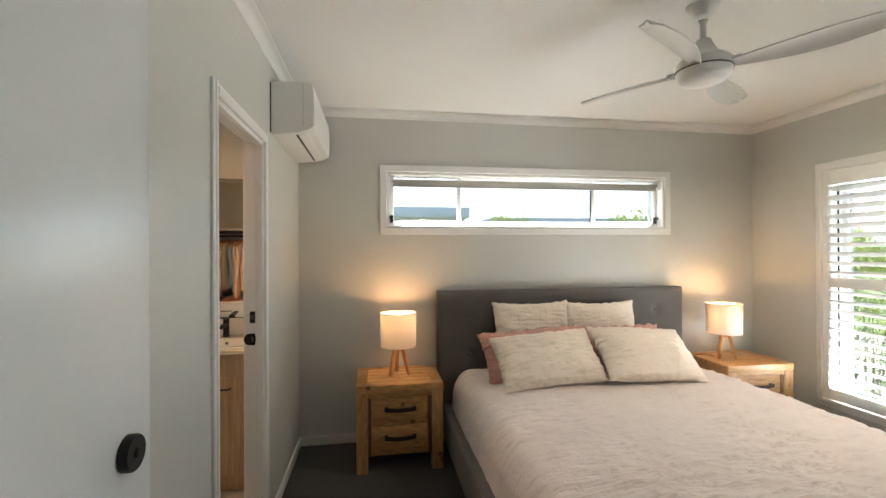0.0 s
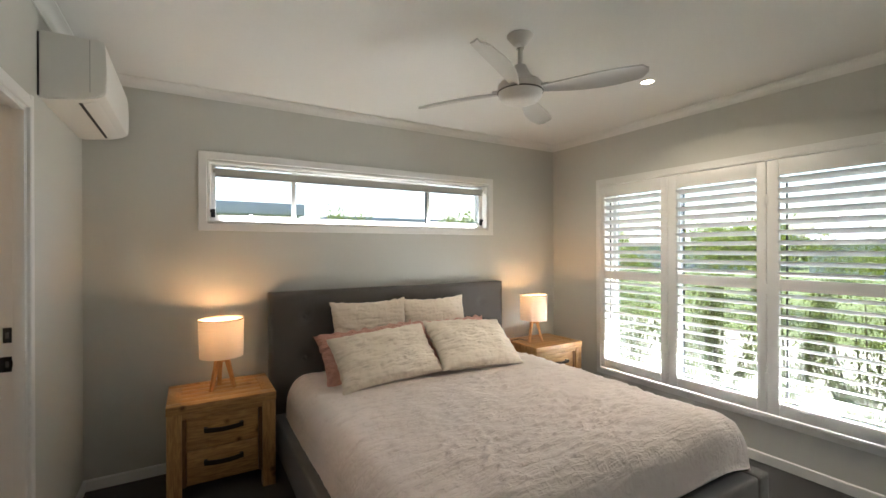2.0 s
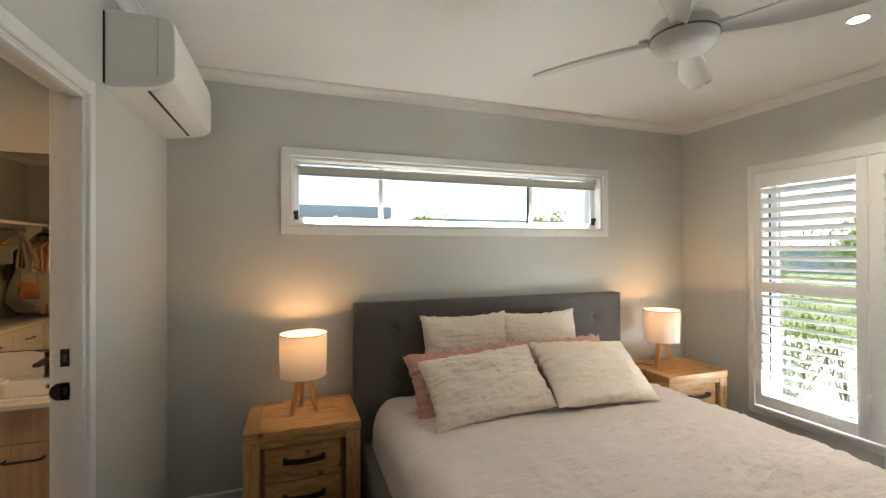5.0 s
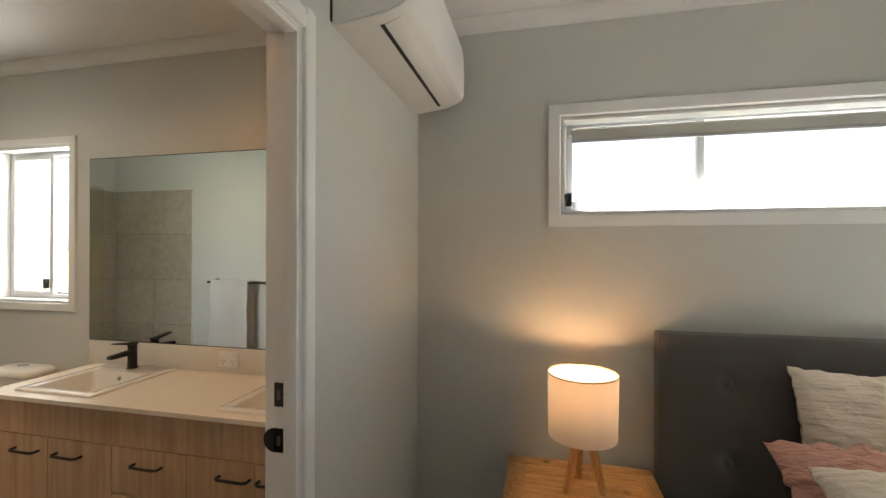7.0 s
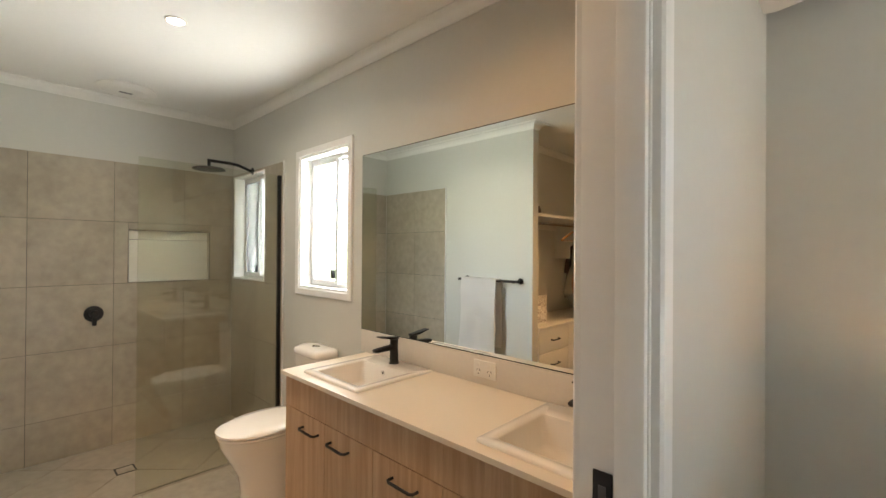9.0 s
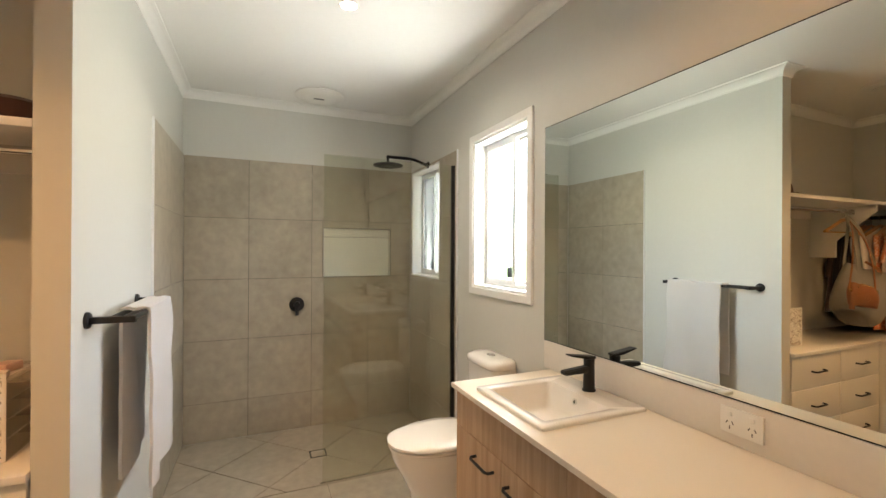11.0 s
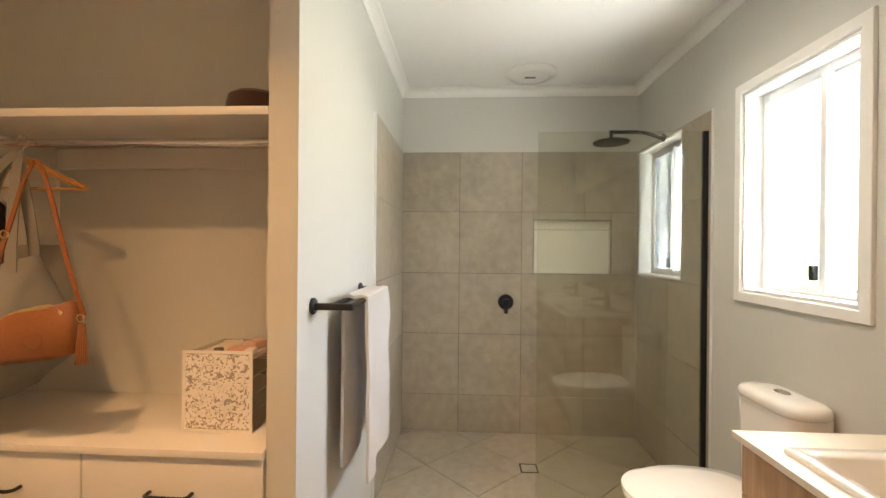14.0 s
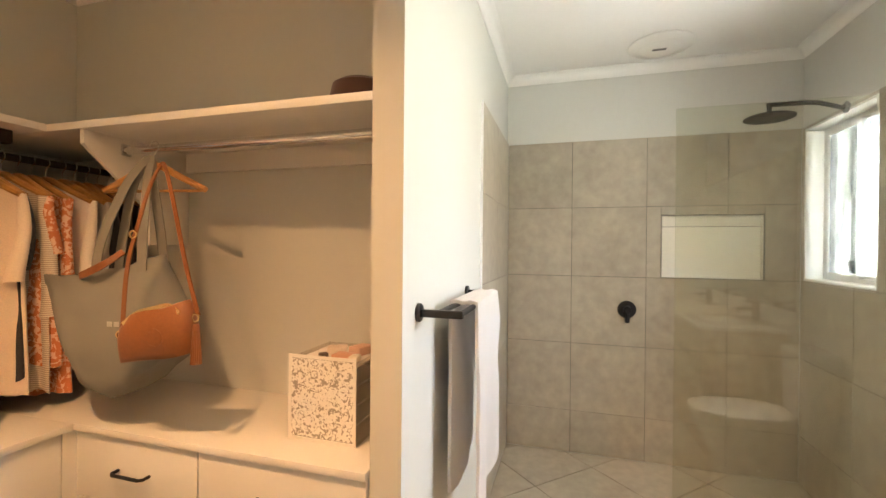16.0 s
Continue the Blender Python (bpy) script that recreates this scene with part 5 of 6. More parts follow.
# ---- walk-in robe ----
MELAM = mat("white_melamine", (0.72, 0.70, 0.66), 0.4, vary=0.015, scale=2)
BFX, BFY = -2.455, 0.975   # bench fronts
bench = thing("robe_benchtop", pose(0, 0, 0), "white melamine benchtop round two sides of the robe", "benchtop")
part("panel", box(RX + 0.001, BFX, RY + 0.001, TY0 - 0.001, 0.763, 0.785, 0.0012), MELAM, bench)
part("panel", box(BFX + 0.0003, XI - 0.002, RY + 0.001, BFY, 0.763, 0.785, 0.0012), MELAM, bench)


def drawers_west(y0, y1):
    root = thing("drawer_unit", pose(0, 0, 0), "white melamine three-drawer robe unit with black handles", "drawer unit", group="robe drawer units")
    part("carcass", box(RX + 0.02, BFX - 0.036, y0 + 0.001, y1 - 0.001, 0.0, 0.762), MELAM, root)
    for z0, z1 in ((0.10, 0.318), (0.321, 0.539), (0.542, 0.760)):
        d = part("drawer", box(BFX - 0.034, BFX - 0.016, y0 + 0.0015, y1 - 0.0015, z0, z1, 0.001), MELAM, root)
        part("handle", moved(tube([(-0.065, 0, 0), (-0.065, -0.022, 0), (-0.053, -0.03, 0), (0.053, -0.03, 0), (0.065, -0.022, 0), (0.065, 0, 0)], 0.0055, 8), pose(BFX - 0.016, (y0 + y1) / 2, z1 - 0.11, 0, 0, 90)), BLACK, d, "matt black bar handle")
    return root


def drawers_south(x0, x1):
    root = thing("drawer_unit", pose(0, 0, 0), "white melamine three-drawer robe unit with black handles", "drawer unit", group="robe drawer units")
    part("carcass", box(x0 + 0.001, x1 - 0.001, RY + 0.02, BFY - 0.036, 0.0, 0.762), MELAM, root)
    for z0, z1 in ((0.10, 0.318), (0.321, 0.539), (0.542, 0.760)):
        d = part("drawer", box(x0 + 0.0015, x1 - 0.0015, BFY - 0.034, BFY - 0.016, z0, z1, 0.001), MELAM, root)
        part("handle", moved(tube([(-0.065, 0, 0), (-0.065, 0.022, 0), (-0.053, 0.03, 0), (0.053, 0.03, 0), (0.065, 0.022, 0), (0.065, 0, 0)], 0.0055, 8), pose((x0 + x1) / 2, BFY - 0.016, z1 - 0.085)), BLACK, d, "matt black bar handle")
    return root


drawers_west(1.476, TY0 - 0.004)
drawers_west(0.965, 1.473)
drawers_south(-2.43, -1.78)
drawers_south(-1.777, -1.17)
drawers_south(-1.167, XI - 0.004)
tagged(finish("corner_filler", box(BFX - 0.034, BFX + 0.024, 0.925, 0.962, 0.0, 0.761), MELAM), "white melamine corner filler panel", "panel")

shelf = thing("robe_shelf", pose(0, 0, 0), "white melamine hat shelf round two sides of the robe", "shelf")
part("panel", box(RX + 0.001, -2.479, RY + 0.001, TY0 - 0.001, 1.772, 1.797, 0.0012), MELAM, shelf)
part("panel", box(-2.4787, XI - 0.002, RY + 0.001, 0.80, 1.772, 1.797, 0.0012), MELAM, shelf)
tagged(finish("shelf_bracket", prism([(RX + 0.001, 1.771), (-2.49, 1.771), (-2.49, 1.725), (-2.73, 1.51), (-2.73, 1.38), (RX + 0.001, 1.38)], "y", 0.945, 0.963), MELAM), "white angled panel that carries the shelf", "bracket")
tagged(finish("shelf_batten", box(RX + 0.001, RX + 0.017, 0.965, TY0 - 0.002, 1.69, 1.771), MELAM), "white batten under the shelf", "batten")
hrail = thing("hanging_rail", pose(0, 0, 0), "chrome oval hanging rail under the shelf", "hanging rail")
part("rail", moved(tube([(-2.63, 0.964, 0), (-2.63, TY0 - 0.001, 0)], 0.015, 14), Matrix.Diagonal((1, 1, 1, 1)) @ pose(0, 0, 1.728)), CHROME, hrail)
part("rail_socket", box(-2.648, -2.612, 0.9635, 0.973, 1.708, 1.750, 0.003), CHROME, hrail)
srail = thing("hanging_rail", pose(0, 0, 0), "dark metal hanging rail along the back of the robe", "hanging rail")
part("rail", tube([(RX + 0.001, 0.56, 1.70), (XI - 0.003, 0.56, 1.70)], 0.014, 12), IRON, srail)
part("rail_support", box(RX + 0.001, RX + 0.012, 0.53, 0.59, 1.68, 1.7715, 0.002), IRON, srail)
tagged(finish("rail_track", box(-2.44, XI - 0.003, 0.66, 0.70, 1.725, 1.7715, 0.003), IRON), "dark track under the shelf front", "track")

HANGWOOD = wood("hanger_wood", (0.50, 0.27, 0.09), (0.30, 0.14, 0.05), 0.35, (2, 2, 2))


def hanger_parts(root, width=0.42, y=0.0, z=0.0):
    """A timber hanger in the local y-z plane, its hook round the rail at the origin."""
    pts = [(0, y - width / 2, z - 0.155), (0, y - width * 0.3, z - 0.118), (0, y - 0.03, z - 0.072), (0, y, z - 0.065), (0, y + 0.03, z - 0.072), (0, y + width * 0.3, z - 0.118), (0, y + width / 2, z - 0.155)]
    bow = tube(pts, 0.01, 8, radii=[0.011, 0.012, 0.013, 0.013, 0.013, 0.012, 0.011])
    part("hanger", bow, HANGWOOD, root, "varnished timber coat hanger")
    hook = [(0, y, z - 0.06), (0, y, z - 0.028), (0, y + 0.014, z - 0.012)]
    for k in range(8):
        a = radians(-60 + 33 * k)
        hook.append((0, y + 0.019 * math.cos(a), z + 0.019 * math.sin(a) - 0.001))
    part("hook", tube(hook, 0.002, 6), CHROME, root)


def striped(name, a, b, freq):
    m = mat(name, a, 0.95, vary=0.05, fine=300)
    t = m.node_tree
    p = t.nodes["Principled BSDF"]
    co, wv, mx = t.nodes.new("ShaderNodeTexCoord"), t.nodes.new("ShaderNodeTexWave"), t.nodes.new("ShaderNodeMix")
    wv.bands_direction = "Z"
    wv.inputs["Scale"].default_value = freq
    mx.data_type = "RGBA"
    mx.inputs[6].default_value, mx.inputs[7].default_value = (*a, 1), (*b, 1)
    t.links.new(co.outputs["Object"], wv.inputs["Vector"])
    t.links.new(wv.outputs["Fac"], mx.inputs[0])
    t.links.new(mx.outputs[2], p.inputs["Base Color"])
    return m


def floral(name, a, b, scale=38, cut=0.42):
    m = mat(name, a, 0.95, vary=0.05, fine=300)
    t = m.node_tree
    p = t.nodes["Principled BSDF"]
    co, n, r = t.nodes.new("ShaderNodeTexCoord"), t.nodes.new("ShaderNodeTexNoise"), t.nodes.new("ShaderNodeValToRGB")
    n.inputs["Scale"].default_value, n.inputs["Detail"].default_value, n.inputs["Distortion"].default_value = scale, 2, 1.4
    r.color_ramp.interpolation = "CONSTANT"
    r.color_ramp.elements[0].color = (*a, 1)
    r.color_ramp.elements[1].position, r.color_ramp.elements[1].color = cut + 0.1, (*b, 1)
    t.links.new(co.outputs["Object"], n.inputs["Vector"])
    t.links.new(n.outputs[0], r.inputs[0])
    t.links.new(r.outputs[0], p.inputs["Base Color"])
    return m


def cloth(name, c):
    return mat(name, c, 0.95, vary=0.10, scale=8, fine=250, bump=0.3, bump_scale=300, sheen=0.2)


CL = {
    "cream": cloth("cream_cotton", (0.74, 0.62, 0.50)), "black": cloth("black_cotton", (0.012, 0.012, 0.018)), "white": cloth("white_cotton", (0.80, 0.75, 0.70)),
    "peach": cloth("peach_cotton", (0.72, 0.48, 0.36)), "rust": cloth("rust_knit", (0.26, 0.08, 0.05)), "denim": cloth("denim", (0.28, 0.36, 0.46)),
    "blush": cloth("blush_silk", (0.66, 0.42, 0.36)), "grey": cloth("grey_marl", (0.36, 0.35, 0.34)), "stripe": striped("cream_stripe", (0.72, 0.66, 0.58), (0.42, 0.32, 0.26), 42),
    "floral": floral("orange_floral", (0.55, 0.19, 0.09), (0.72, 0.48, 0.36)), "brown": cloth("dark_brown", (0.07, 0.045, 0.04)),
}
WORDS = {"cream": "cream cotton top", "black": "black cotton top", "white": "white cotton blouse", "peach": "peach cotton shirt", "rust": "dark red knitted jumper", "denim": "pale blue denim shirt",
         "blush": "blush pink silk blouse", "grey": "grey marl cardigan", "stripe": "cream and brown striped top", "floral": "orange floral dress", "brown": "dark brown jacket"}


def garment(x, key, length, seed, turn=0, width=0.40):
    rng = random.Random(seed)
    root = thing("garment", pose(x, 0.56, 1.70, 0, 0, turn), WORDS[key] + " hanging on a timber hanger", "clothing", group="clothes on the rail")
    hanger_parts(root, width * 0.98)

    def fn(u, v):
        a = 2 * math.pi * u
        c, s = math.cos(a), math.sin(a)
        sh = -0.085 - 0.075 * abs(c) ** 1.3
        z = sh * (1 - v) + v * (-0.10 - length) - (0.02 if v > 0 else 0)
        flare = 0.93 + 0.16 * v + 0.03 * noise.noise(Vector((seed, v * 4, 0)))
        y = width / 2 * flare * math.copysign(abs(c) ** 0.75, c)
        depth = 0.008 + 0.020 * min(1, v * 3)
        xx = depth * s + min(1, v * 2.2) * (0.020 * noise.noise(Vector((c * 2.4 + seed, s, v * 1.6))) + 0.011 * math.sin(y * 42 + seed * 2.1))
        hem = 0.03 * noise.noise(Vector((c * 2 + seed, s, 7))) * v
        return Vector((xx, y, z + hem))

    part("cloth", surface(fn, 44, 26, close_u=True), CL[key], root, smooth=70)
    for sd in (-1, 1):
        drop = length * rng.uniform(0.28, 0.6)

        def sl(u, v, sd=sd, drop=drop):
            a = 2 * math.pi * u
            r = 0.030 + 0.018 * v + 0.006 * noise.noise(Vector((u * 3, v * 3, seed)))
            return Vector((0.5 * r * math.cos(a) + 0.012 * math.sin(v * 4 + seed), sd * (width / 2 * 0.93 + 0.010 * math.sin(v * 3)) + r * 0.55 * math.sin(a), -0.15 - drop * v))

        part("sleeve", surface(sl, 14, 8, close_u=True), CL[key], root, smooth=70)
    return root


ORDER = ["brown", "black", "brown", "black", "grey", "white", "floral", "floral", "stripe", "black", "cream", "blush", "blush", "cream", "grey", "denim", "denim", "peach", "cream", "peach", "black", "blush", "white", "cream", "white", "cream", "blush", "white", "cream", "white", "peach", "cream"]
LENS = [0.62, 0.66, 0.58, 0.60, 0.66, 0.60, 0.72, 0.60, 0.70, 0.62, 0.68, 0.70, 0.66, 0.56, 0.60, 0.55, 0.64, 0.72, 0.42, 0.62, 0.66, 0.58, 0.70, 0.6, 0.55, 0.66]
for k, key in enumerate(ORDER):
    garment(-2.86 + 0.047 * k + random.uniform(-0.006, 0.006), key, LENS[k % 26] + 0.03, k, turn=random.uniform(-9, 9), width=0.42 + random.uniform(-0.03, 0.03))


def heap(x, y, w, d, h, key, seed):
    def fn(u, v):
        a, r = 2 * math.pi * u, v
        n = noise.noise(Vector((math.cos(a) * r * 2 + seed, math.sin(a) * r * 2, 1)))
        return Vector((x + w * r * math.cos(a) * (1 + 0.2 * n), y + d * r * math.sin(a) * (1 + 0.2 * n), 0.787 + max(0, h * (1 - r ** 2.4) * (1 + 0.5 * n))))
    return tagged(finish("folded_garment", surface(fn, 30, 14, close_u=True), CL[key], smooth=70), "crumpled " + WORDS[key].split(" ")[0] + " garment lying on the robe benchtop", "clothing")


heap(-2.12, 0.66, 0.14, 0.16, 0.06, "rust", 3)
heap(-1.85, 0.70, 0.14, 0.15, 0.07, "peach", 8)
heap(-1.55, 0.72, 0.15, 0.15, 0.07, "denim", 12)
heap(-2.30, 0.62, 0.10, 0.14, 0.05, "brown", 17)

# ---- tote, handbag ----
CANVAS = mat("blue_grey_canvas", (0.23, 0.225, 0.205), 0.95, vary=0.08, scale=6, fine=400, bump=0.5, bump_scale=900)
TAN = mat("tan_leather", (0.22, 0.078, 0.025), 0.45, vary=0.12, scale=8, fine=120, bump=0.15, bump_scale=500)
GOLD = mat("pale_gold", (0.75, 0.55, 0.28), 0.25, metal=1.0)
tote = thing("tote_bag", pose(-2.60, 1.14, 1.728, 0, 0, 8), "blue-grey canvas tote bag hanging from a timber hanger", "tote bag")
hanger_parts(tote, 0.40)
part("trouser_bar", tube([(0, -0.185, -0.158), (0, 0.185, -0.158)], 0.005, 8), HANGWOOD, tote)


def tote_body(u, v):
    """u round the bag, v from the mouth to the base."""
    a = 2 * math.pi * u
    c, s = math.cos(a), math.sin(a)
    f = 0.5 + 0.5 * math.copysign(abs(c) ** 0.8, c)
    shut = 1 - 0.5 * (max(0, v - 0.88) / 0.12) ** 2
    lo = -0.315 + 0.215 * v ** 1.25
    hi = 0.115 + 0.095 * math.sin(min(1, v * 1.1) * math.pi * 0.6)
    mid = (lo + hi) / 2
    y = mid + (hi - lo) * (f - 0.5) * shut
    depth = 0.045 + 0.075 * math.sin(min(v * 1.25, 1) * math.pi / 2) * (1 - 0.5 * max(0, (v - 0.8) / 0.2) ** 2)
    x = depth * math.copysign(abs(s) ** 0.9, s) + 0.095 + 0.016 * noise.noise(Vector((c * 2, s * 2, v * 3)))
    z = (-0.45 + 0.07 * f) * (1 - v) + (-0.835 + 0.11 * f) * v - 0.03 * math.sin(math.pi * f) * (1 - v) - 0.03 * math.sin(math.pi * f) * v + 0.014 * noise.noise(Vector((c * 3, s, v * 2)))
    return Vector((x, y, z))


part("body", surface(tote_body, 60, 26, close_u=True), CANVAS, tote, "blue-grey canvas body", smooth=70)
part("base", loft([[tuple(tote_body(k / 40, 0.995) * 1.0) for k in range(40)], [tuple(Vector((0.095, 0.03, -0.835)) * 0.6 + tote_body(k / 40, 0.995) * 0.4) for k in range(40)]], cap=True), CANVAS, tote, smooth=60)
part("hem_band", surface(lambda u, v: tote_body(u, 0.09 * v) + Vector((0.004 * math.sin(2 * math.pi * u), 0.004 * math.cos(2 * math.pi * u), 0)), 60, 2, close_u=True), CANVAS, tote, smooth=70)
part("seam_band", surface(lambda u, v: tote_body(u, 0.62 + 0.02 * v) + Vector((0.003 * math.sin(2 * math.pi * u), 0.003 * math.cos(2 * math.pi * u), 0)), 60, 1, close_u=True), CANVAS, tote, smooth=70)


def strap(pts, wide, thick):
    """A flat band along points, lying across y."""
    bm = bmesh.new()
    ps = [Vector(p) for p in pts]
    # smooth the path
    fine = []
    for i in range(len(ps) - 1):
        p0, p1, p2, p3 = ps[max(i - 1, 0)], ps[i], ps[i + 1], ps[min(i + 2, len(ps) - 1)]
        for k in range(6):
            t = k / 6
            fine.append(0.5 * ((2 * p1) + (p2 - p0) * t + (2 * p0 - 5 * p1 + 4 * p2 - p3) * t * t + (3 * p1 - p0 - 3 * p2 + p3) * t ** 3))
    fine.append(ps[-1])
    rows = []
    for i, p in enumerate(fine):
        d = (fine[min(i + 1, len(fine) - 1)] - fine[max(i - 1, 0)]).normalized()
        side = Vector((1, 0, 0)).cross(d)
        side = side.normalized() if side.length > 0.01 else Vector((0, 1, 0))
        nrm = d.cross(side)
        rows.append([bm.verts.new(p + side * a * wide / 2 + nrm * b * thick / 2) for a, b in ((-1, -1), (1, -1), (1, 1), (-1, 1))])
    for a, b in zip(rows, rows[1:]):
        for k in range(4):
            bm.faces.new((a[k], a[(k + 1) % 4], b[(k + 1) % 4], b[k]))
    bm.faces.new(rows[0])
    bm.faces.new(rows[-1])
    return bm


for xo in (0.055, 0.14):
    part("strap", strap([(xo, -0.085, -0.46), (xo * 0.9, -0.075, -0.33), (0.03 + xo * 0.3, -0.035, -0.14), (0.02, 0.0, -0.050), (0.03 + xo * 0.3, 0.04, -0.14), (xo * 0.9, 0.075, -0.33), (xo, 0.085, -0.44)], 0.034, 0.004), CANVAS, tote, "canvas shoulder strap")
part("side_tie", strap([(0.15, -0.13, -0.45), (0.175, -0.07, -0.435), (0.18, -0.01, -0.41), (0.14, 0.02, -0.37)], 0.022, 0.004), TAN, tote, "tan leather tie")
for k, (w, h) in enumerate(((0.018, 0.016), (0.018, 0.016), (0.018, 0.016), (0.018, 0.024))):
    p = 0.02 + 0.024 * k
    part("print_mark", box(0.196, 0.1975, p, p + w, -0.60, -0.60 + h, 0.0006), mat("pale_print", (0.42, 0.42, 0.40), 0.8), tote)

hb = thing("handbag", pose(-2.375, 1.432, 1.125, 0, 0, 12) @ Matrix.Diagonal((0.92, 0.92, 0.95, 1)), "small tan leather crossbody handbag with tassel", "handbag")


def hb_body(u, v):
    a = 2 * math.pi * u
    c, s = math.cos(a), math.sin(a)
    w = 0.122 * (1 - 0.06 * (1 - v)) * (1 - 0.24 * max(0, (v - 0.5) / 0.5) ** 2.2)
    x = (0.030 + 0.018 * math.sin(v * math.pi)) * math.copysign(abs(s) ** 0.7, s)
    y = w * math.copysign(abs(c) ** 0.55, c)
    return Vector((x, y, -0.072 + 0.155 * v + 0.030 * c * (0.6 + 0.4 * v)))


part("body", loft([[tuple(hb_body(k / 40, v) * (0.93 if v in (0, 1) else 1)) for k in range(40)] for v in (0, 0.04, 0.15, 0.35, 0.55, 0.75, 0.9, 0.97, 1)]), TAN, hb, smooth=60)
part("zip", strap([(0.034, -0.088, 0.036), (0.022, -0.05, 0.069), (0.018, 0.0, 0.083), (0.022, 0.05, 0.092), (0.034, 0.092, 0.072)], 0.012, 0.004), GOLD, hb)
part("emblem", moved(lathe([(0.022, 0.0), (0.022, 0.002), (0.028, 0.002), (0.028, 0.0)], 28), pose(0.0465, 0.02, 0.0, 0, 90, 0)), TAN, hb, "raised leather emblem")
part("strap", strap([(0.0, -0.118, 0.02), (-0.01, -0.112, 0.20), (-0.03, -0.085, 0.36), (-0.10, -0.11, 0.46), (-0.17, -0.13, 0.535), (-0.14, -0.09, 0.53), (-0.07, -0.01, 0.42), (-0.02, 0.07, 0.22), (0.0, 0.128, 0.06)], 0.012, 0.005), TAN, hb, "tan leather shoulder strap")
for y, z in ((-0.118, 0.0), (-0.098, 0.30), (0.125, 0.055)):
    part("buckle", moved(lathe([(0.009, -0.002), (0.013, -0.002), (0.013, 0.002), (0.009, 0.002), (0.009, -0.002)], 16), pose(0.01 if z < 0.2 else -0.015, y, z, 0, 90, 0)), GOLD, hb, "pale gold ring")
tas = bmesh.new()
for k in range(14):
    a = 2 * math.pi * k / 14
    tube([(0.006 * math.cos(a), 0.006 * math.sin(a), 0.03), (0.010 * math.cos(a), 0.010 * math.sin(a), -0.02), (0.014 * math.cos(a), 0.014 * math.sin(a), -0.085)], 0.0028, 5, bm=tas)
part("tassel", moved(tas, pose(0.03, 0.142, 0.01)), TAN, hb, "tan leather tassel")

# ---- organiser box ----
LACE = floral("white_lace", (0.34, 0.30, 0.26), (0.78, 0.75, 0.70), 75, 0.35)
ACRYLIC = glass("clear_acrylic", (0.90, 0.88, 0.85))
BOXX, BOXY0, BOXY1, BOXZ = -2.575, 1.717, 1.948, 0.7855
org = thing("organiser", pose(0, 0, BOXZ), "small drawer organiser with white lace-cut front panel", "organiser box")
part("backing", box(BOXX - 0.006, BOXX - 0.003, BOXY0 + 0.004, BOXY1 - 0.004, 0.006, 0.256), mat("mirror_taupe", (0.42, 0.36, 0.31), 0.25, metal=0.7), org)
part("lace_panel", box(BOXX - 0.003, BOXX - 0.001, BOXY0 + 0.010, BOXY1 - 0.010, 0.012, 0.250), LACE, org, "white floral lace cut-out panel")
WHITEP = mat("white_lacquer", (0.76, 0.73, 0.68), 0.4)
part("front_frame", pierced("x", BOXX - 0.003, BOXX + 0.001, BOXY0, BOXY1, 0.0, 0.262, [(BOXY0 + 0.010, BOXY1 - 0.010, 0.010, 0.252)]), WHITEP, org, smooth=0)
rng = random.Random(7)
for k in range(16):
    cy, cz, r0 = rng.uniform(BOXY0 + 0.035, BOXY1 - 0.035), rng.uniform(0.035, 0.225), rng.uniform(0.010, 0.026)
    a0, sg = rng.uniform(0, 6.28), rng.choice((-1, 1))
    pts = [(BOXX + 0.0003, cy + r0 * (1 - f / 20) * math.cos(a0 + sg * f * 0.36), cz + r0 * (1 - f / 20) * math.sin(a0 + sg * f * 0.36)) for f in range(17)]
    part("lace_scroll", tube(pts, 0.0026, 5), WHITEP, org)
part("case", join(join(box(BOXX - 0.235, BOXX - 0.006, BOXY0, BOXY0 + 0.003, 0, 0.25), box(BOXX - 0.235, BOXX - 0.006, BOXY1 - 0.003, BOXY1, 0, 0.25)), box(BOXX - 0.235, BOXX - 0.2315, BOXY0 + 0.003, BOXY1 - 0.003, 0, 0.25)), ACRYLIC, org, smooth=0)
for k in range(5):
    part("tray", box(BOXX - 0.231, BOXX - 0.008, BOXY0 + 0.004, BOXY1 - 0.004, 0.002 + 0.058 * k, 0.006 + 0.058 * k), WHITEP, org)
for k, (c, dx, dy, s) in enumerate((((0.6, 0.32, 0.22), 0.06, 0.16, 0.05), ((0.7, 0.6, 0.5), 0.12, 0.10, 0.045), ((0.12, 0.09, 0.07), 0.05, 0.09, 0.02), ((0.65, 0.42, 0.33), 0.15, 0.17, 0.05), ((0.75, 0.68, 0.58), 0.05, 0.20, 0.03))):
    it = tagged(finish("cosmetic_packet", box(-s / 2, s / 2, -s * 0.7, s * 0.7, 0, 0.022 + 0.006 * (k % 2), 0.004), mat("packet_paper", c, 0.4)), "small cosmetic packet lying on top of the organiser", "packet")
    it.matrix_world = pose(BOXX - dx, BOXY0 + dy, BOXZ + 0.239, 0, 0, 25 * k)

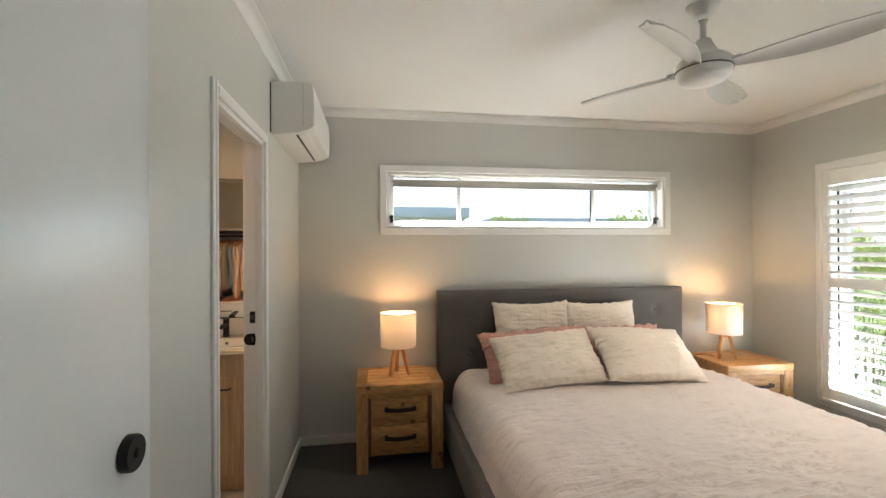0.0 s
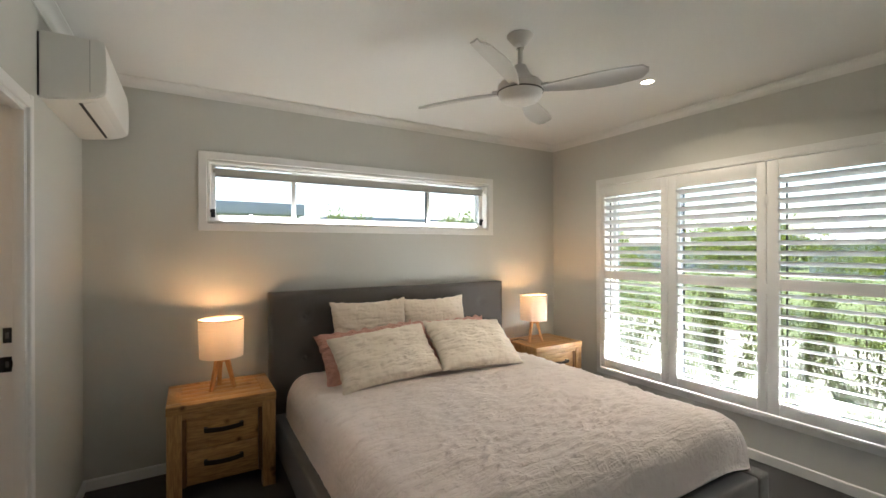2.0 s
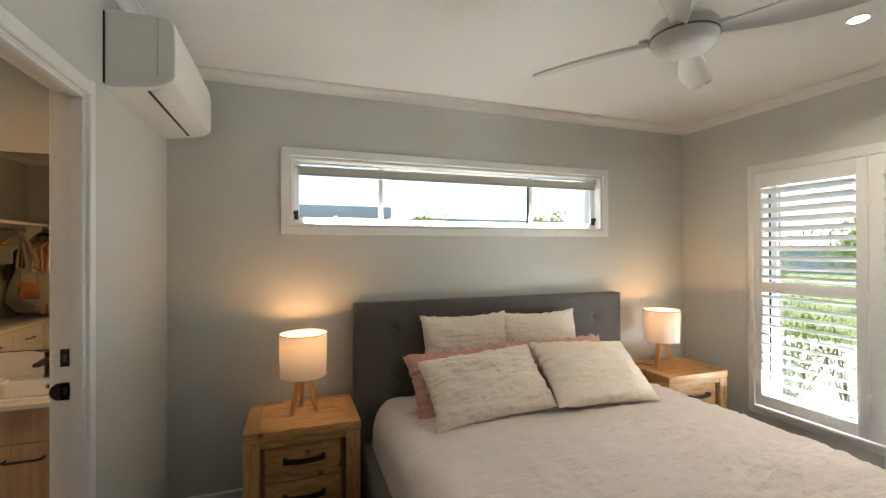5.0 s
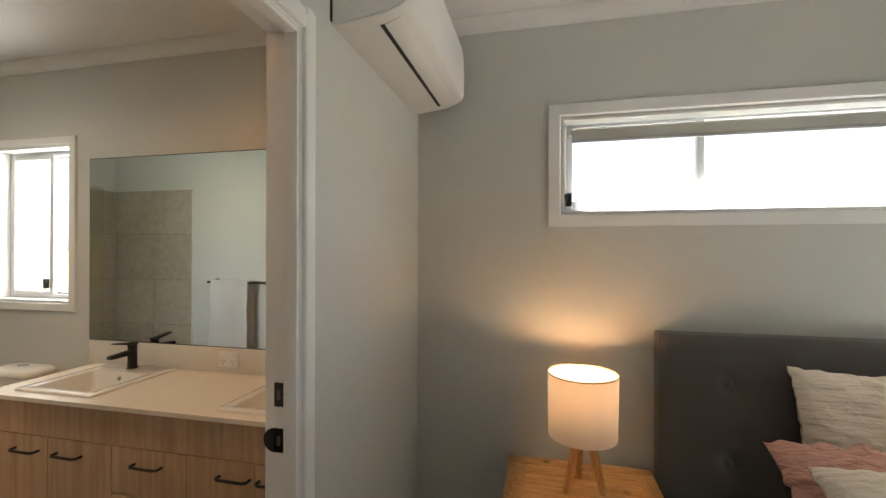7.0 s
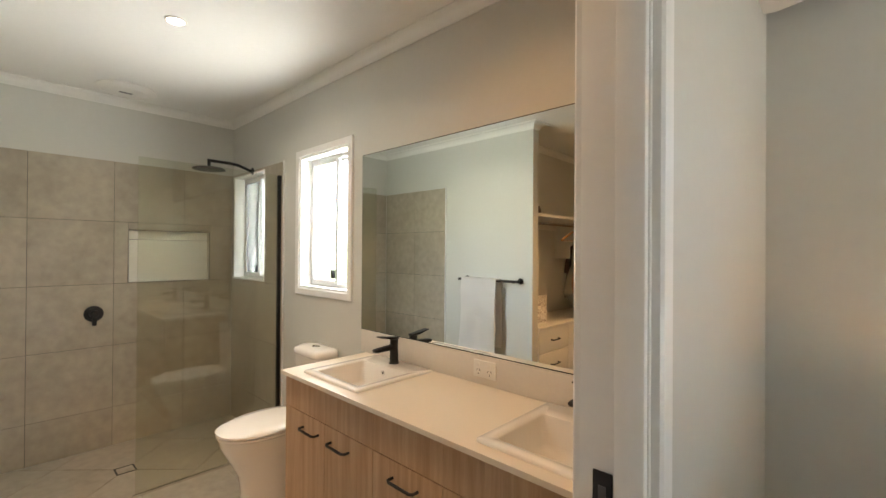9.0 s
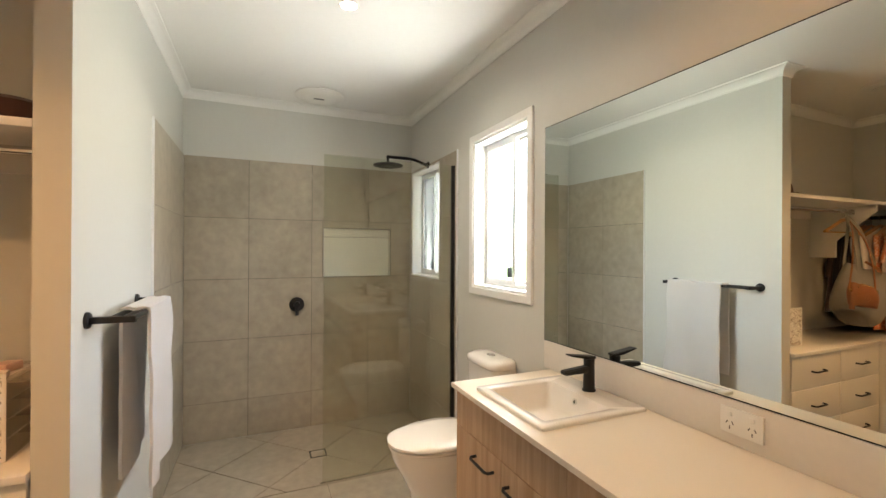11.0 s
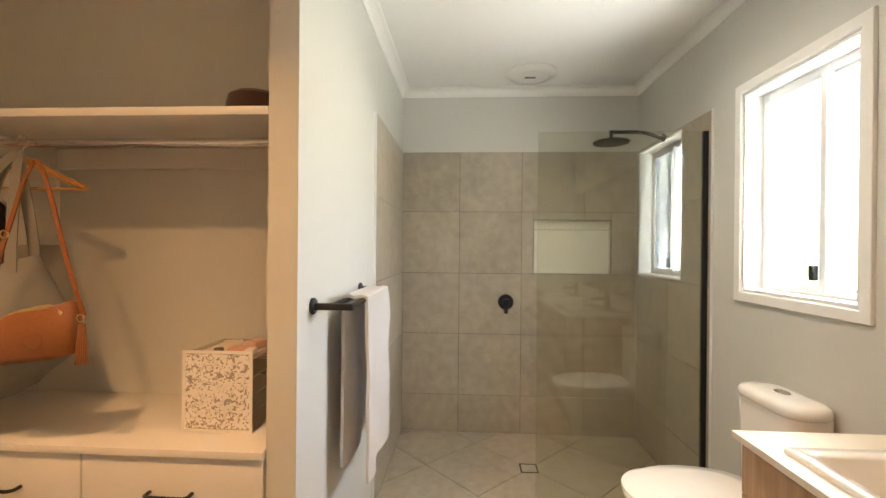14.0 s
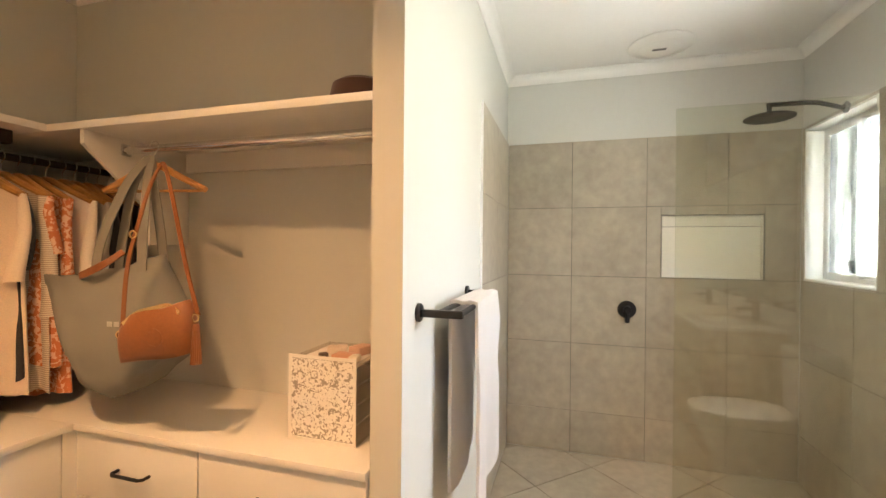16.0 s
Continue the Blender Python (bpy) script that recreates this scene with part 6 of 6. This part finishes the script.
# ---- hat ----
hat = thing("hat", pose(-2.62, 1.935, 1.7972, 0, 0, 20), "dark brown felt hat on the shelf", "hat")
FELT = mat("brown_felt", (0.055, 0.022, 0.015), 0.95, vary=0.12, fine=300, sheen=0.3)
part("crown", moved(lathe([(0.088, 0.006), (0.086, 0.03), (0.078, 0.07), (0.060, 0.083), (0.03, 0.078), (0, 0.072)], 32), Matrix.Diagonal((1, 1.12, 1, 1))), FELT, hat)
part("brim", moved(lathe([(0.084, 0.007), (0.100, 0.004), (0.118, 0.010), (0.118, 0.007), (0.100, 0.0), (0.084, 0.001)], 32), Matrix.Diagonal((1, 1.1, 1, 1))), FELT, hat)


# ---- outside ----
PAVE = mat("pale_concrete", (0.36, 0.345, 0.31), 0.85, vary=0.12, scale=1.5, fine=90, bump=0.2)
LAWN = mat("lawn", (0.075, 0.10, 0.03), 1.0, vary=0.4, scale=2, fine=40, bump=0.8, bump_scale=60)
LEAF = mat("hedge_leaf", (0.16, 0.20, 0.035), 0.5, vary=0.35, scale=3, fine=15, through_light=0.35)
BARK = mat("stem", (0.16, 0.13, 0.09), 0.9, vary=0.2)
structure("ground", box(-1500, 1500, -1500, 1500, -0.45, -0.25), LAWN, "open lawn around the houses", "ground")
structure("path", box(XE + OUT + 0.1, 9.5, -6, 12, -0.25, -0.235), PAVE, "pale concrete path beside the house", "path")
structure("path_north", box(-9, 9, YN + OUT + 0.3, 9, -0.25, -0.236), PAVE, "pale concrete path behind the house", "path")
RENDERW = mat("render_wall", (0.45, 0.45, 0.44), 0.9, vary=0.05, scale=0.6)
ROOF = mat("grey_roof", (0.33, 0.34, 0.36), 0.6, vary=0.1, scale=0.5, stretch=(1, 8, 1))
DARKGLASS = mat("dark_window", (0.05, 0.06, 0.07), 0.1)


def house(x, y, w, d, h, label, turn=0, flat=False):
    root = thing("house", pose(x, y, -0.25, 0, 0, turn), label, "house", group="neighbouring houses")
    part("wall", box(-w / 2, w / 2, -d / 2, d / 2, 0, h), RENDERW, root)
    if flat:
        part("roof", box(-w / 2 - 0.2, w / 2 + 0.2, -d / 2 - 0.2, d / 2 + 0.2, h, h + 0.5, 0.02), ROOF, root)
    else:
        part("roof", prism([(-d / 2 - 0.5, h), (d / 2 + 0.5, h), (0, h + d * 0.22)], "x", -w / 2 - 0.4, w / 2 + 0.4), ROOF, root)
    for k in range(int(w // 3)):
        wx = -w / 2 + 1.5 + 3 * k
        win = part("window", box(wx - 0.7, wx + 0.7, -d / 2 - 0.04, -d / 2 + 0.02, h - 1.7, h - 0.5), RENDERW, root)
        part("pane", box(wx - 0.64, wx + 0.64, -d / 2 - 0.05, -d / 2 - 0.041, h - 1.64, h - 0.56), DARKGLASS, win)
    return root


house(-1.5, 24, 11, 8, 3.2, "neighbouring rendered house with a grey roof", flat=True)
house(10.5, 26, 9, 8, 2.9, "neighbouring rendered house with a grey roof", flat=True)
house(22, 30, 8, 8, 2.9, "neighbouring rendered house with a grey roof", flat=True)
house(38, 6, 12, 9, 2.0, "neighbouring rendered house with a pitched grey roof", turn=90)
house(40, 22, 11, 9, 2.0, "neighbouring rendered house with a pitched grey roof", turn=90)


def leaves(bm, c, n, spread, size, rng):
    for _ in range(n):
        p = Vector(c) + Vector((rng.gauss(0, spread[0]), rng.gauss(0, spread[1]), rng.gauss(0, spread[2])))
        q = Euler((rng.uniform(0, 6.3), rng.uniform(0, 6.3), rng.uniform(0, 6.3))).to_matrix()
        s = size * rng.uniform(0.6, 1.3)
        vs = [bm.verts.new(p + q @ Vector(v)) for v in ((-s, 0, 0), (0, -s * 0.32, s * 0.1), (s, 0, 0), (0, s * 0.32, s * 0.1))]
        bm.faces.new(vs)


def shrub(x, y, h, seed):
    rng = random.Random(seed)
    root = thing("shrub", pose(x, y, -0.25), "tall narrow leafy green hedge shrub with bare stems", "shrub", group="hedge shrubs")
    stems = bmesh.new()
    crown = bmesh.new()
    for k in range(11):
        lean = (rng.uniform(-0.3, 0.3), rng.uniform(-0.55, 0.55))
        hh = h * rng.uniform(0.6, 1.08)
        pts = [(lean[0] * f * f, lean[1] * f, hh * f) for f in (0, 0.25, 0.5, 0.75, 1)]
        tube(pts, 0.01, 5, bm=stems, radii=[0.011, 0.009, 0.007, 0.005, 0.002])
        for i in range(int(22 * hh)):
            f = rng.uniform(0.18, 1.02)
            leaves(crown, (lean[0] * f * f, lean[1] * f, hh * f), 16, (0.045, 0.05, 0.06), 0.019, rng)
    part("stem", stems, BARK, root)
    part("crown", crown, LEAF, root, smooth=0)
    return root


for k in range(9):
    shrub(XE + 1.25 + 0.12 * math.sin(k * 2.3), 0.3 + 0.52 * k, 1.65 + 0.22 * math.sin(k * 1.7), 40 + k)


def tree(x, y, h, seed, r):
    rng = random.Random(seed)
    root = thing("tree", pose(x, y, -0.25), "leafy green garden tree beyond the fence", "tree", group="garden trees")
    tr = tube([(0, 0, 0), (0.05, 0.02, h * 0.4), (0.02, 0.06, h * 0.75)], 0.1, 8, radii=[0.12, 0.09, 0.05])
    cr = bmesh.new()
    for _ in range(26):
        a, b = rng.uniform(0, 6.28), rng.uniform(0.2, 1)
        c = (r * b * math.cos(a), r * b * math.sin(a), h * rng.uniform(0.55, 1.0))
        tube([(0, 0, h * 0.5), (c[0] * 0.6, c[1] * 0.6, (h * 0.5 + c[2]) / 2 + 0.1), c], 0.02, 5, bm=tr, radii=[0.03, 0.02, 0.008])
        leaves(cr, c, 70, (r * 0.22, r * 0.22, h * 0.07), 0.10, rng)
    part("trunk", tr, BARK, root)
    part("crown", cr, LEAF, root, smooth=0)


tree(6.4, 20, 3.3, 3, 1.3)
tree(12.0, 19, 3.3, 4, 1.2)
for k in range(10):
    tree(13 + 2.5 * (k % 2), -3 + 2.3 * k, 1.95 + 0.22 * (k % 3), 11 + k, 1.25)

BRICK = mat("brick_face", (0.34, 0.29, 0.24), 0.85, vary=0.1, scale=8, fine=80, bump=0.4, per_object=0.12)
MORTAR = mat("mortar", (0.5, 0.48, 0.45), 0.95, vary=0.1)
wing = structure("brick_wall", box(SX - 0.85, SX - 0.62, EN + OUT + 0.003, 4.46, -0.25, 2.6), MORTAR, "cream brick side wall of the house", "wall")
bk = bpy.data.meshes.new("brick")
b = box(-0.005, 0.005, 0.002, 0.228, 0.002, 0.074, 0.0015, 1)
b.to_mesh(bk)
b.free()
bk.materials.append(BRICK)
for r in range(16):
    for c in range(2 if r % 2 else 1):
        o = new("brick", bk)
        o.parent = wing
        o.location = (SX - 0.618, 4.46 - 0.236 * (c + 1) - (0.0 if r % 2 else 0.118), 1.0 + 0.086 * r)


# ---- tiles, laid last ----
tile_wall(end_wall, "x", SX, 1, [TS, 2.57, 3.033, 3.492, TN], ROWS_Z, [(NICHE[0] - 0.003, NICHE[1] + 0.003, NICHE[2] - 0.003, NICHE[3] + 0.003)])
tile_wall(north_wall, "y", TN, -1, [SX, -4.43, -3.967, -3.507], ROWS_Z, [SHW])
tile_wall(south_wall, "y", TS, 1, [SX, -4.43, -3.967, -3.507], ROWS_Z)
GLASS_X = -3.54


def floor_tile(poly):
    if len(poly) < 3:
        return
    area = abs(sum(poly[k][0] * poly[(k + 1) % len(poly)][1] - poly[(k + 1) % len(poly)][0] * poly[k][1] for k in range(len(poly)))) / 2
    if area > 0.0004:
        part("tile", prism(poly, "z", -0.005, 0.0), TILE, shower_floor, smooth=0)


# the shower's tiles lie at 45 degrees, with a crossing of joints at the drain
FG, PITCH, C45 = 0.003, 0.46, math.sqrt(0.5)
for i in range(-4, 5):
    for j in range(-4, 5):
        quad = []
        for a, b in ((i * PITCH + FG, j * PITCH + FG), ((i + 1) * PITCH - FG, j * PITCH + FG), ((i + 1) * PITCH - FG, (j + 1) * PITCH - FG), (i * PITCH + FG, (j + 1) * PITCH - FG)):
            quad.append((-3.964 + C45 * (a - b), 3.027 + C45 * (a + b)))
        for n, c in (((1, 0), GLASS_X - 0.008), ((-1, 0), -SX), ((0, 1), TN), ((0, -1), -TS)):
            quad = clip(quad, n, c) if quad else quad
        floor_tile(quad)
fx = [GLASS_X, -3.08, -2.62, -2.16, -1.70, -1.24, XI]
fy = [TY0, 2.57, 3.03, 3.49, EN]
for i in range(len(fx) - 1):
    for j in range(len(fy) - 1):
        floor_tile([(fx[i] + GAP, fy[j] + GAP), (fx[i + 1] - GAP, fy[j] + GAP), (fx[i + 1] - GAP, fy[j + 1] - GAP), (fx[i] + GAP, fy[j + 1] - GAP)])
